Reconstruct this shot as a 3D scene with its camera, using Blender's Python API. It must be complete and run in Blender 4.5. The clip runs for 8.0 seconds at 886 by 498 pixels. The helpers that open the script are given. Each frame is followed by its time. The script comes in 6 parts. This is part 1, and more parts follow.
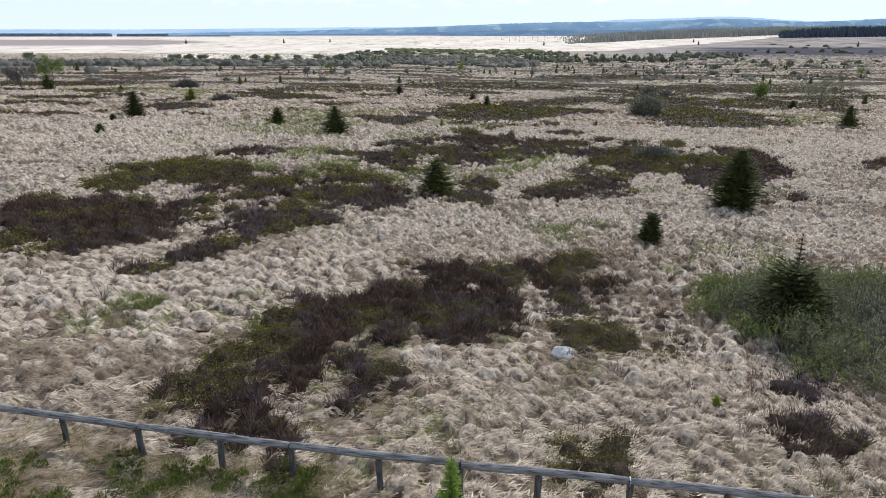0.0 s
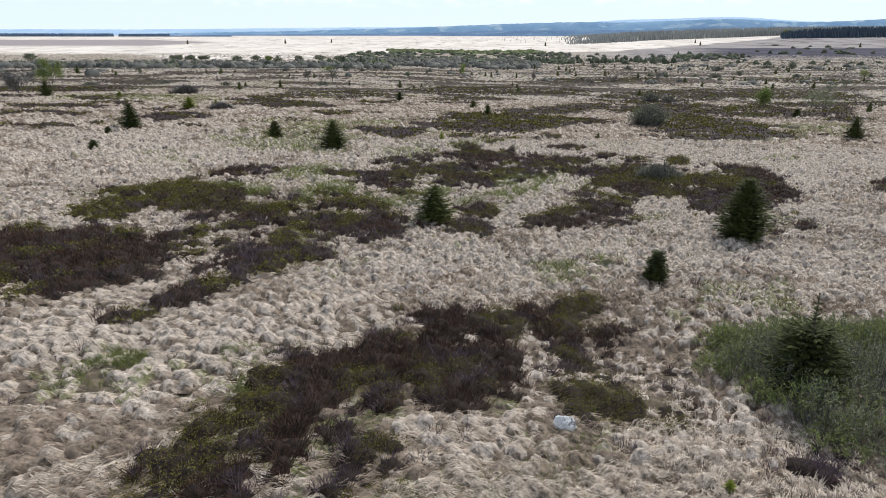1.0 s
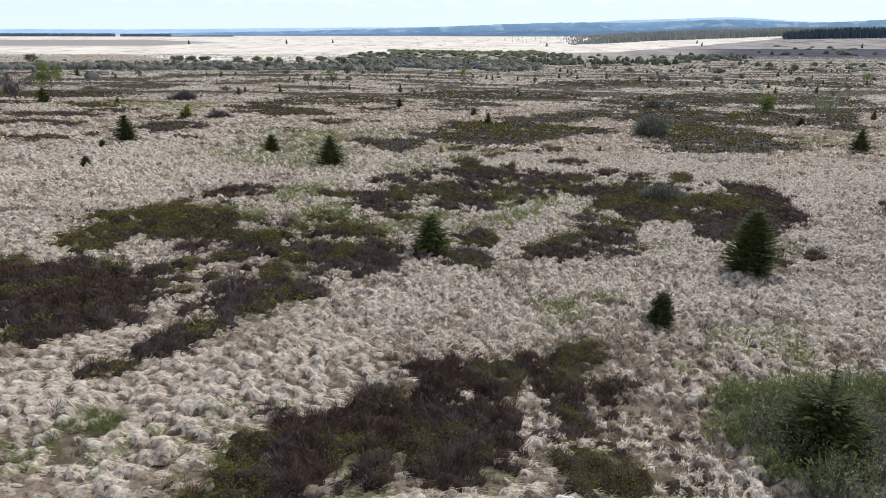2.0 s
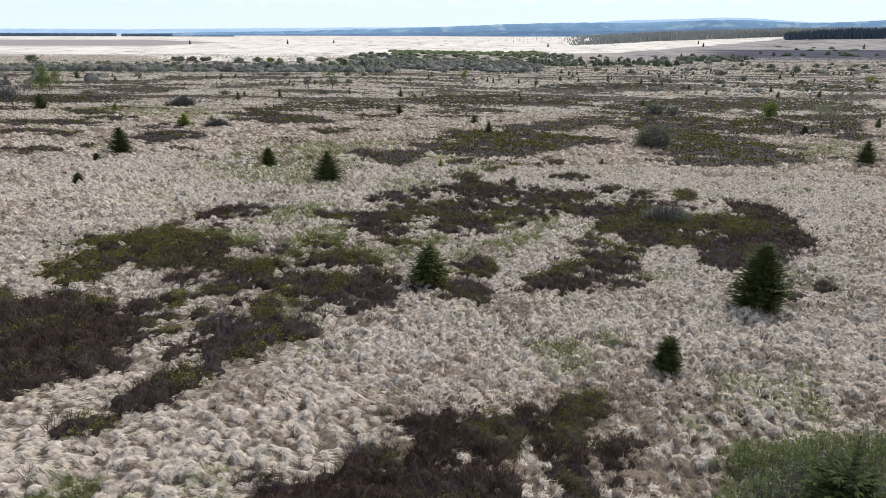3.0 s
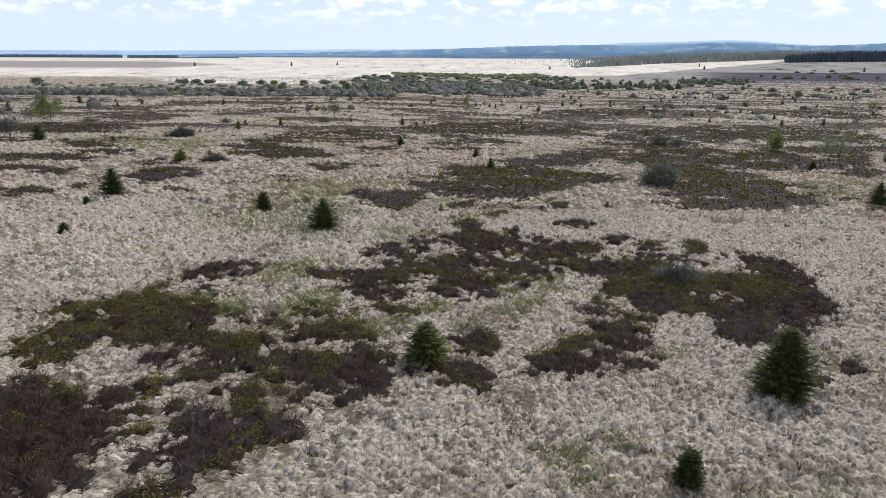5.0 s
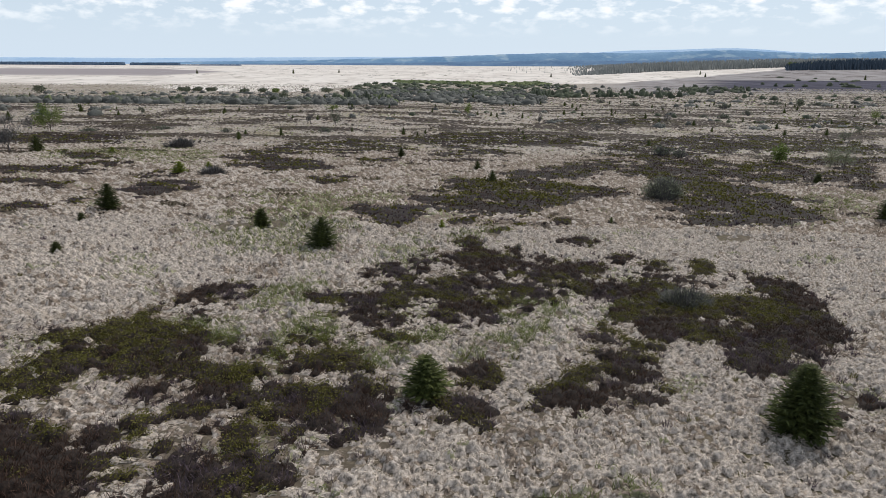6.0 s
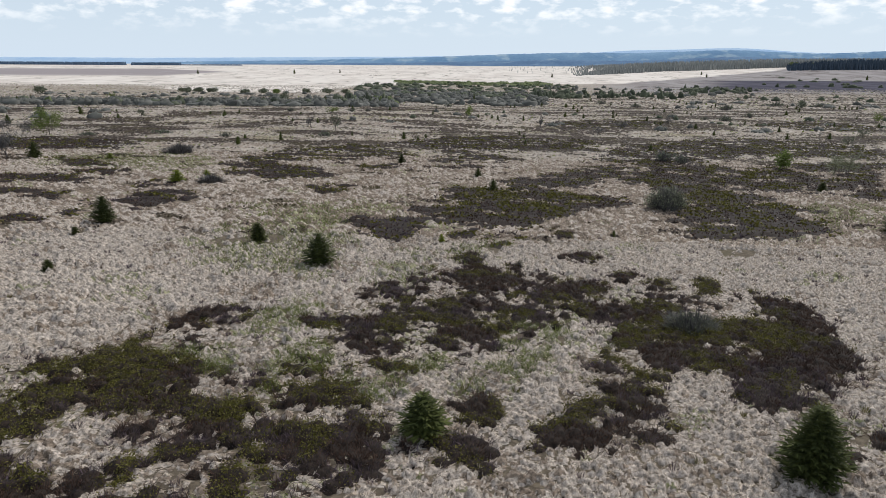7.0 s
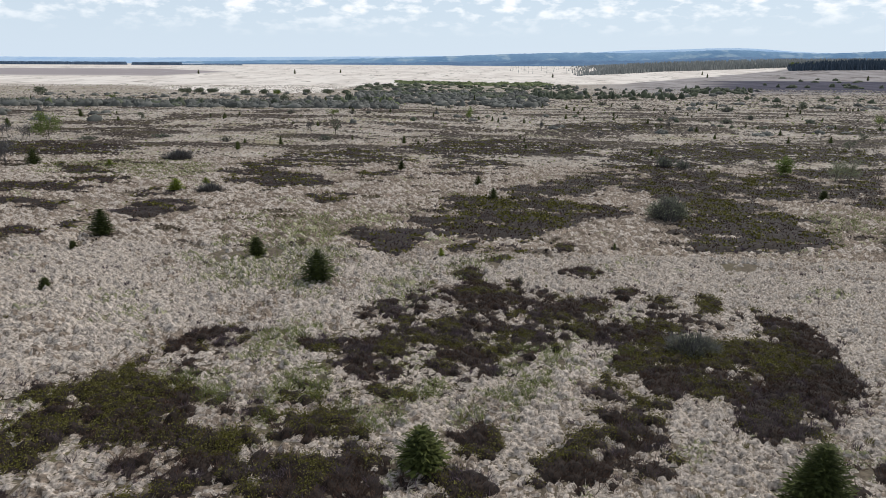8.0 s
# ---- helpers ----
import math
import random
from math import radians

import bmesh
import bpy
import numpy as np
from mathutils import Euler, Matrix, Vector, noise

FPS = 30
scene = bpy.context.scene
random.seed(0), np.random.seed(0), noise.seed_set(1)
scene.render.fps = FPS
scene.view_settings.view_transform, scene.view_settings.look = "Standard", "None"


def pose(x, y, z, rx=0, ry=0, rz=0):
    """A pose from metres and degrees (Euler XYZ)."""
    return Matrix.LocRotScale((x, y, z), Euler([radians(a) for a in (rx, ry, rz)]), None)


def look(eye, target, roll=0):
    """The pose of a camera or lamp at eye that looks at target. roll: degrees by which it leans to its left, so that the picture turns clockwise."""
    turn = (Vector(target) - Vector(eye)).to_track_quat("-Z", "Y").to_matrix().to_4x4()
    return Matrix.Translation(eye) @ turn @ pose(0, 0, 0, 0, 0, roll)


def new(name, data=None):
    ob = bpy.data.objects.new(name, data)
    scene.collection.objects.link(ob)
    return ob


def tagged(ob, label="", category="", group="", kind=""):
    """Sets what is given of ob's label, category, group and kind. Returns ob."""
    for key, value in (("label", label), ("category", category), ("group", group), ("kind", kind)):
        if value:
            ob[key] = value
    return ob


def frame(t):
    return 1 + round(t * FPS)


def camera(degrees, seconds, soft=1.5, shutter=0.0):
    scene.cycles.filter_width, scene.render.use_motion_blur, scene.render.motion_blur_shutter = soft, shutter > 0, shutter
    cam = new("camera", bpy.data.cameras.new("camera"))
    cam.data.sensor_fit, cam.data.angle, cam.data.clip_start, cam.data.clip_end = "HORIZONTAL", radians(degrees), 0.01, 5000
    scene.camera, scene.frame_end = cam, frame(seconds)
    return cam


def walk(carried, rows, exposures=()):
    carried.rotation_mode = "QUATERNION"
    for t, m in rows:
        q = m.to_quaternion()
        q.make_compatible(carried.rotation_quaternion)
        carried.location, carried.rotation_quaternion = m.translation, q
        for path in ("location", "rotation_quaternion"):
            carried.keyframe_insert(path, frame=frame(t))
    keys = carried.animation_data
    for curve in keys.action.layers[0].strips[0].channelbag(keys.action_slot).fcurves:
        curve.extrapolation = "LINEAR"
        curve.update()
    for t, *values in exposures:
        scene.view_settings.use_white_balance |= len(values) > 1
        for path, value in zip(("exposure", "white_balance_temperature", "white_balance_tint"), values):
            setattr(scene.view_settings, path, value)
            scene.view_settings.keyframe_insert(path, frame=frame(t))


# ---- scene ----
cam = camera(68.3, 8.0, 0.8)
METRES, EYE, TILT, LEAN, TURN = 12.0, 6.95, -18.2, 0.0, 0.0
ROWS = [
    (0.0, 0.0, 0.0, 0.0, 0.0, 0.0, 0.0),
    (0.5, 0.0059, 0.0364, 0.0564, 0.06, -0.01, -0.04),
    (1.0, 0.0118, 0.073, 0.1123, 0.11, 0.0, -0.07),
    (1.5, 0.0188, 0.1104, 0.1688, 0.16, 0.0, -0.11),
    (3.0, 0.0349, 0.2253, 0.3366, 0.28, -0.01, -0.23),
    (3.5, 0.0396, 0.2621, 0.3912, 0.32, -0.02, -0.27),
    (4.0, 0.0427, 0.2993, 0.4453, 0.37, -0.03, -0.31),
    (4.3, 0.0444, 0.3230, 0.4730, 0.39, 0.02, -0.34),
    (4.5, 0.0455, 0.3393, 0.4908, 0.41, 0.24, -0.36),
    (4.7, 0.0459, 0.3558, 0.5060, 0.43, 0.86, -0.37),
    (5.3, 0.0466, 0.4058, 0.5500, 0.5, 2.2, -0.42),
    (5.8, 0.0472, 0.4470, 0.5860, 0.55, 2.33, -0.45),
    (6.0, 0.0474, 0.4632, 0.6030, 0.57, 2.33, -0.46),
    (6.5, 0.0504, 0.4997, 0.6550, 0.6, 2.32, -0.49),
    (7.0, 0.0541, 0.5321, 0.708, 0.65, 2.31, -0.5),
    (7.5, 0.0567, 0.5551, 0.7626, 0.67, 2.31, -0.51),
    (8.0, 0.058, 0.5532, 0.8056, 0.69, 2.28, -0.54),
]
walk(cam, [(t, pose(0, 0, EYE, TILT, LEAN, TURN) @ pose(METRES * x, METRES * y, METRES * z, 90 + pitch, roll, yaw)) for t, x, y, z, yaw, pitch, roll in ROWS],
     exposures=[(0.0, -0.09), (4.5, -0.09), (5.6, -0.43), (8.0, -0.43)])

# ---- light: pale spring sky with thin cloud, veiled sun ahead and to the right ----
SUN_ELEV, SUN_AZ = 46.0, 35.0          # azimuth clockwise from straight ahead (+y)
world = bpy.data.worlds.new("sky")
scene.world = world
world.use_nodes = True
wn, wl = world.node_tree.nodes, world.node_tree.links
wn.clear()
sky = wn.new("ShaderNodeTexSky")
sky.sky_type, sky.sun_disc = "NISHITA", False
sky.sun_elevation, sky.sun_rotation = radians(SUN_ELEV), radians(SUN_AZ)
sky.air_density, sky.dust_density, sky.altitude = 1.0, 0.6, 600
wco = wn.new("ShaderNodeTexCoord")
wsep = wn.new("ShaderNodeSeparateXYZ")
whigh = wn.new("ShaderNodeMapRange")                 # haze thins out towards the zenith
whigh.inputs["From Min"].default_value, whigh.inputs["From Max"].default_value = 0.0, 0.55
whigh.inputs["To Min"].default_value, whigh.inputs["To Max"].default_value = 0.94, 0.12
whaze = wn.new("ShaderNodeMixRGB")
whaze.inputs[2].default_value = (9.6, 11.3, 13.2, 1)
wmap = wn.new("ShaderNodeMapping")
wmap.inputs["Scale"].default_value = (1.0, 1.0, 2.4)
wnoise = wn.new("ShaderNodeTexNoise")
wnoise.inputs["Scale"].default_value, wnoise.inputs["Detail"].default_value = 30.0, 9
wnoise.inputs["Roughness"].default_value = 0.55
wramp = wn.new("ShaderNodeValToRGB")
wramp.color_ramp.elements[0].position, wramp.color_ramp.elements[0].color = 0.49, (0, 0, 0, 1)
wramp.color_ramp.elements[1].position, wramp.color_ramp.elements[1].color = 0.66, (0.8, 0.8, 0.8, 1)
wveil = wn.new("ShaderNodeMapRange")                 # cloud begins a little above the horizon
wveil.inputs["From Min"].default_value, wveil.inputs["From Max"].default_value = 0.035, 0.075
wfac = wn.new("ShaderNodeMath")
wfac.operation = "MULTIPLY"
wmix = wn.new("ShaderNodeMixRGB")
wmix.inputs[2].default_value = (16.0, 16.2, 16.4, 1)
wbg = wn.new("ShaderNodeBackground")
wbg.inputs["Strength"].default_value = 0.095
wout = wn.new("ShaderNodeOutputWorld")
wl.new(wco.outputs["Generated"], wsep.inputs[0])
wl.new(wsep.outputs["Z"], whigh.inputs["Value"])
wl.new(wsep.outputs["Z"], wveil.inputs["Value"])
wl.new(sky.outputs["Color"], whaze.inputs[1])
wl.new(whigh.outputs["Result"], whaze.inputs["Fac"])
wl.new(wco.outputs["Generated"], wmap.inputs["Vector"])
wl.new(wmap.outputs["Vector"], wnoise.inputs["Vector"])
wl.new(wnoise.outputs["Fac"], wramp.inputs["Fac"])
wl.new(wramp.outputs["Color"], wfac.inputs[0])
wl.new(wveil.outputs["Result"], wfac.inputs[1])
wl.new(wfac.outputs[0], wmix.inputs["Fac"])
wl.new(whaze.outputs["Color"], wmix.inputs[1])
wl.new(wmix.outputs["Color"], wbg.inputs["Color"])
wl.new(wbg.outputs["Background"], wout.inputs["Surface"])

sun = new("sun", bpy.data.lights.new("sun", "SUN"))
sun.data.energy, sun.data.angle, sun.data.color = 3.4, radians(7), (1.0, 0.96, 0.91)
sa, se = radians(SUN_AZ), radians(SUN_ELEV)
sun.matrix_world = look((0, 0, 60), (-60 * math.sin(sa) * math.cos(se), -60 * math.cos(sa) * math.cos(se), 60 - 60 * math.sin(se)))

# ---- materials ----


def surface(name, low, high, scale=3.0, fine=40.0, rough=0.85, bump=0.0, island=0.0, thin=0.0, per_object=0.0, patch=None, patch_scale=0.3, patch_edge=(0.5, 0.62)):
    """A node material: two noise scales between two colours, variation per island or object, an optional third colour in patches, and light let through thin leaves."""
    m = bpy.data.materials.new(name)
    m.use_nodes = True
    n, k = m.node_tree.nodes, m.node_tree.links
    bsdf, out = n["Principled BSDF"], n["Material Output"]
    bsdf.inputs["Roughness"].default_value = rough
    bsdf.inputs["Specular IOR Level"].default_value = 0.25
    co = n.new("ShaderNodeTexCoord")
    a, b = n.new("ShaderNodeTexNoise"), n.new("ShaderNodeTexNoise")
    for tex, s, det in ((a, scale, 4), (b, fine, 5)):
        tex.inputs["Scale"].default_value, tex.inputs["Detail"].default_value = s, det
        k.new(co.outputs["Object"], tex.inputs["Vector"])
    mean = n.new("ShaderNodeMath")
    mean.operation = "MULTIPLY_ADD"
    k.new(b.outputs["Fac"], mean.inputs[0])
    mean.inputs[1].default_value = 0.45
    k.new(a.outputs["Fac"], mean.inputs[2])
    fac = mean.outputs[0]
    for amount, node, socket in ((island, "ShaderNodeNewGeometry", "Random Per Island"), (per_object, "ShaderNodeObjectInfo", "Random")):
        if amount:
            src, add = n.new(node), n.new("ShaderNodeMath")
            add.operation = "MULTIPLY_ADD"
            k.new(src.outputs[socket], add.inputs[0])
            add.inputs[1].default_value = amount
            k.new(fac, add.inputs[2])
            fac = add.outputs[0]
    span = n.new("ShaderNodeMapRange")
    mid = 0.725 + 0.5 * island + 0.5 * per_object
    half = 0.2 + 0.4 * island + 0.35 * per_object
    span.inputs["From Min"].default_value, span.inputs["From Max"].default_value = mid - half, mid + half
    k.new(fac, span.inputs["Value"])
    mix = n.new("ShaderNodeMixRGB")
    mix.inputs[1].default_value, mix.inputs[2].default_value = (*low, 1), (*high, 1)
    k.new(span.outputs["Result"], mix.inputs["Fac"])
    color = mix.outputs["Color"]
    if patch:
        c, edge, over = n.new("ShaderNodeTexNoise"), n.new("ShaderNodeMapRange"), n.new("ShaderNodeMixRGB")
        c.inputs["Scale"].default_value, c.inputs["Detail"].default_value = patch_scale, 5
        k.new(co.outputs["Object"], c.inputs["Vector"])
        edge.inputs["From Min"].default_value, edge.inputs["From Max"].default_value = patch_edge
        k.new(c.outputs["Fac"], edge.inputs["Value"])
        k.new(edge.outputs["Result"], over.inputs["Fac"])
        k.new(color, over.inputs[1])
        over.inputs[2].default_value = (*patch, 1)
        color = over.outputs["Color"]
    k.new(color, bsdf.inputs["Base Color"])
    if bump:
        bp = n.new("ShaderNodeBump")
        bp.inputs["Strength"].default_value, bp.inputs["Distance"].default_value = min(1.0, bump), 0.03
        k.new(mean.outputs[0], bp.inputs["Height"])
        k.new(bp.outputs["Normal"], bsdf.inputs["Normal"])
    if thin:
        tr, both = n.new("ShaderNodeBsdfTranslucent"), n.new("ShaderNodeMixShader")
        k.new(color, tr.inputs["Color"])
        both.inputs["Fac"].default_value = thin
        k.new(bsdf.outputs["BSDF"], both.inputs[1])
        k.new(tr.outputs["BSDF"], both.inputs[2])
        k.new(both.outputs["Shader"], out.inputs["Surface"])
    return m


STRAW = surface("straw", (0.46, 0.388, 0.312), (0.95, 0.845, 0.72), 2.8, 12, island=0.30, thin=0.12, patch=(0.30, 0.235, 0.185), patch_scale=0.8, patch_edge=(0.60, 0.74))
WARM_STRAW = surface("warm_straw", (0.24, 0.19, 0.14), (0.70, 0.585, 0.46), 2.8, 12, island=0.18, thin=0.1)
# this litter colour also carries the shade of tussock flanks and gaps
DARK_MOUND = surface("shaded_matted_litter", (0.09, 0.073, 0.056), (0.55, 0.465, 0.38), 9.0, 70, bump=1.0)
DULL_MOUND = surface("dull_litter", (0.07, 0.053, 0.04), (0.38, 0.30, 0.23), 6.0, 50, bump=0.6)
DULL_STRAW = surface("dull_straw", (0.15, 0.117, 0.09), (0.52, 0.425, 0.335), 2.8, 20, island=0.2, thin=0.1)
YELLOW_STRAW = surface("yellow_straw", (0.16, 0.13, 0.065), (0.66, 0.56, 0.36), 2.8, 12, island=0.45, thin=0.2)
# darker than the blades on top: flank shade put into the litter
MOUND = surface("shaded_straw_litter", (0.14, 0.118, 0.095), (0.71, 0.62, 0.535), 7.0, 30, bump=1.0)
MOSS = surface("moss_litter", (0.10, 0.097, 0.052), (0.43, 0.41, 0.25), 2.4, 15, bump=1.0)
FRESH = surface("fresh_grass", (0.07, 0.092, 0.022), (0.28, 0.325, 0.10), 1.5, 12, island=0.6, thin=0.3)
CUSHION = surface("green_moss", (0.075, 0.098, 0.02), (0.26, 0.30, 0.08), 2.0, 12, island=0.5, thin=0.1)
FAR_STRAW = surface("far_straw", (0.27, 0.231, 0.192), (0.62, 0.545, 0.465), 0.5, 4, island=0.35)
FAR_HEATH = surface("far_heath", (0.032, 0.023, 0.018), (0.115, 0.086, 0.068), 0.3, 3, island=0.28, patch=(0.08, 0.066, 0.026), patch_scale=0.15, patch_edge=(0.5, 0.68))
HEATHER = surface("heather_twigs", (0.016, 0.009, 0.0065), (0.195, 0.115, 0.082), 1.4, 8, island=0.5, patch=(0.05, 0.026, 0.018), patch_scale=0.9, patch_edge=(0.52, 0.66))
GREY_HEATHER = surface("grey_heather_twigs", (0.018, 0.014, 0.017), (0.235, 0.170, 0.198), 1.4, 8, island=0.5)
# near black: shade inside the bushes is put into the litter colour
HEATHER_FLOOR = surface("shaded_heather_litter", (0.005, 0.0035, 0.003), (0.045, 0.029, 0.021), 7.0, 34, bump=1.0)
BILBERRY = surface("bilberry_leaves", (0.072, 0.066, 0.015), (0.215, 0.195, 0.046), 1.2, 10, island=0.4, thin=0.15, patch=(0.115, 0.098, 0.022), patch_scale=1.6, patch_edge=(0.60, 0.74))
NEEDLES = surface("spruce_needles", (0.019, 0.028, 0.007), (0.10, 0.115, 0.029), 2.0, 14, island=0.7, per_object=0.3)
LIGHT_NEEDLES = surface("light_needles", (0.026, 0.037, 0.008), (0.128, 0.145, 0.034), 2.0, 14, island=0.7)
YOUNG_NEEDLES = surface("young_needles", (0.09, 0.12, 0.012), (0.30, 0.34, 0.05), 3.0, 14, island=0.7, thin=0.2)
BARK = surface("bark", (0.07, 0.055, 0.04), (0.19, 0.16, 0.13), 6, 40, bump=0.6)
TWIGS = surface("grey_twigs", (0.055, 0.05, 0.05), (0.20, 0.19, 0.185), 2, 14, island=0.6)
WILLOW = surface("willow_leaves", (0.055, 0.064, 0.042), (0.40, 0.42, 0.28), 0.9, 10, island=0.7, thin=0.2)
GREEN_WILLOW = surface("green_willow_leaves", (0.065, 0.088, 0.028), (0.36, 0.41, 0.15), 0.9, 10, island=0.7, thin=0.25)
LEAVES = surface("spring_leaves", (0.085, 0.12, 0.025), (0.27, 0.33, 0.10), 0.7, 6, island=0.6, per_object=0.4, thin=0.3)
# grey and green belt colours are lightened for distance haze
GREY_BUSH = surface("grey_bush_twigs", (0.072, 0.074, 0.066), (0.19, 0.192, 0.172), 0.05, 2, island=0.6)
BELT_GREEN = surface("belt_leaves", (0.068, 0.082, 0.056), (0.185, 0.205, 0.135), 0.05, 2, island=0.6, thin=0.25)
LIGHT_BELT = surface("light_belt_leaves", (0.10, 0.13, 0.055), (0.25, 0.29, 0.13), 0.05, 2, island=0.6, thin=0.25)
BUDS = surface("willow_buds", (0.15, 0.17, 0.10), (0.36, 0.385, 0.25), 0.8, 6, island=0.6, thin=0.25)
DULL_LEAVES = surface("dull_leaves", (0.095, 0.11, 0.078), (0.25, 0.27, 0.185), 0.05, 2, island=0.6, thin=0.25)


def wood_material(name, dark, pale):
    """Silvered timber: grain and cracks along the log, blotches of lichen."""
    m = bpy.data.materials.new(name)
    m.use_nodes = True
    n, k = m.node_tree.nodes, m.node_tree.links
    bsdf = n["Principled BSDF"]
    bsdf.inputs["Roughness"].default_value, bsdf.inputs["Specular IOR Level"].default_value = 0.85, 0.2
    co, mp = n.new("ShaderNodeTexCoord"), n.new("ShaderNodeMapping")
    mp.inputs["Scale"].default_value = (1.2, 16, 16)
    grain, blot = n.new("ShaderNodeTexNoise"), n.new("ShaderNodeTexNoise")
    grain.inputs["Scale"].default_value, grain.inputs["Detail"].default_value = 2.6, 12
    grain.inputs["Roughness"].default_value = 0.68
    blot.inputs["Scale"].default_value, blot.inputs["Detail"].default_value = 6.0, 6
    ramp, mix, edge, bp = n.new("ShaderNodeValToRGB"), n.new("ShaderNodeMixRGB"), n.new("ShaderNodeMapRange"), n.new("ShaderNodeBump")
    ramp.color_ramp.elements[0].position, ramp.color_ramp.elements[0].color = 0.36, (*dark, 1)
    ramp.color_ramp.elements[1].position, ramp.color_ramp.elements[1].color = 0.60, (*pale, 1)
    mix.inputs[2].default_value = (0.9 * pale[0], 0.93 * pale[1], 0.85 * pale[2], 1)
    edge.inputs["From Min"].default_value, edge.inputs["From Max"].default_value = 0.58, 0.76
    bp.inputs["Strength"].default_value, bp.inputs["Distance"].default_value = 0.9, 0.012
    k.new(co.outputs["Object"], mp.inputs["Vector"])
    k.new(mp.outputs["Vector"], grain.inputs["Vector"])
    k.new(co.outputs["Object"], blot.inputs["Vector"])
    k.new(grain.outputs["Fac"], ramp.inputs["Fac"])
    k.new(blot.outputs["Fac"], edge.inputs["Value"])
    k.new(edge.outputs["Result"], mix.inputs["Fac"])
    k.new(ramp.outputs["Color"], mix.inputs[1])
    k.new(mix.outputs["Color"], bsdf.inputs["Base Color"])
    k.new(grain.outputs["Fac"], bp.inputs["Height"])
    k.new(bp.outputs["Normal"], bsdf.inputs["Normal"])
    return m


WOOD = wood_material("weathered_wood", (0.03, 0.031, 0.035), (0.30, 0.305, 0.325))
# the rail wood again, darkened to paint the posts' shaded side
SHADED_POST_WOOD = wood_material("shaded_post_wood", (0.018, 0.018, 0.02), (0.12, 0.12, 0.125))
# blue of the distance haze mixed into the needle colour
HAZE_CONIFERS = surface("haze_conifers", (0.065, 0.11, 0.175), (0.11, 0.165, 0.24), 0.01, 0.3, island=0.4)
STONE = surface("pale_stone", (0.42, 0.43, 0.45), (0.85, 0.85, 0.84), 5, 30, bump=1.0, patch=(0.17, 0.175, 0.19), patch_scale=7.0, patch_edge=(0.54, 0.60))
# distance haze also blues and greys the next two colours
DARK_HAZE_CONIFERS = surface("dark_haze_conifers", (0.038, 0.058, 0.085), (0.08, 0.108, 0.14), 0.01, 0.3, island=0.5)
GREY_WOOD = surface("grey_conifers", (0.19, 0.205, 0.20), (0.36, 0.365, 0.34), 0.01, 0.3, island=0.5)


def ground_material():
    """Bleached moor grass: litter and moss near by, streaks of heath and a grass plain painted pale for sunlight
    farther out.
    """
    m = bpy.data.materials.new("moor_ground")
    m.use_nodes = True
    n, k = m.node_tree.nodes, m.node_tree.links
    bsdf = n["Principled BSDF"]
    bsdf.inputs["Roughness"].default_value, bsdf.inputs["Specular IOR Level"].default_value = 0.95, 0.1
    co = n.new("ShaderNodeTexCoord")
    sep = n.new("ShaderNodeSeparateXYZ")
    k.new(co.outputs["Object"], sep.inputs[0])

    def noise_at(scale, detail=5, stretch=None, rough=0.55):
        tex = n.new("ShaderNodeTexNoise")
        tex.inputs["Scale"].default_value, tex.inputs["Detail"].default_value = scale, detail
        tex.inputs["Roughness"].default_value = rough
        if stretch:
            mp = n.new("ShaderNodeMapping")
            mp.inputs["Scale"].default_value = stretch
            k.new(co.outputs["Object"], mp.inputs["Vector"])
            k.new(mp.outputs["Vector"], tex.inputs["Vector"])
        else:
            k.new(co.outputs["Object"], tex.inputs["Vector"])
        return tex.outputs["Fac"]

    def step(value, a, b):
        mr = n.new("ShaderNodeMapRange")
        mr.interpolation_type = "SMOOTHSTEP"
        mr.inputs["From Min"].default_value, mr.inputs["From Max"].default_value = a, b
        k.new(value, mr.inputs["Value"])
        return mr.outputs["Result"]

    def over(fac, base, color):
        mx = n.new("ShaderNodeMixRGB")
        k.new(fac, mx.inputs["Fac"])
        k.new(base, mx.inputs[1])
        if isinstance(color, tuple):
            mx.inputs[2].default_value = (*color, 1)
        else:
            k.new(color, mx.inputs[2])
        return mx.outputs["Color"]

    def maths(op, a, b):
        mt = n.new("ShaderNodeMath")
        mt.operation = op
        for i, v in enumerate((a, b)):
            if isinstance(v, (int, float)):
                mt.inputs[i].default_value = v
            else:
                k.new(v, mt.inputs[i])
        return mt.outputs[0]

    tuft = noise_at(3.2, 6)
    rgb = n.new("ShaderNodeRGB")
    rgb.outputs[0].default_value = (0.30, 0.25, 0.20, 1)
    # dark soil colour also stands in for shade in gaps between tussocks
    soil = n.new("ShaderNodeRGB")
    soil.outputs[0].default_value = (0.12, 0.098, 0.072, 1)
    near = over(step(tuft, 0.42, 0.72), soil.outputs[0], (0.20, 0.165, 0.12))
    near = over(step(noise_at(0.12, 4), 0.55, 0.75), near, (0.13, 0.12, 0.055))
    # middle distance: pale grass with dark streaks of heath
    mid = over(step(noise_at(0.35, 10, (1.0, 0.5, 1.0), 0.75), 0.40, 0.60), rgb.outputs[0], (0.54, 0.475, 0.40))
    mid = over(maths("MULTIPLY", step(noise_at(0.16, 11, None, 0.7), 0.44, 0.58), 0.45), mid, (0.26, 0.215, 0.165))
    heath = step(noise_at(0.06, 13, (0.75, 1.0, 1.0), 0.72), 0.60, 0.62)
    mid = over(heath, mid, (0.085, 0.062, 0.045))
    moss = step(noise_at(0.05, 6, (0.7, 1.0, 1.0)), 0.54, 0.66)
    mid = over(maths("MULTIPLY", moss, 0.5), mid, (0.25, 0.24, 0.10))
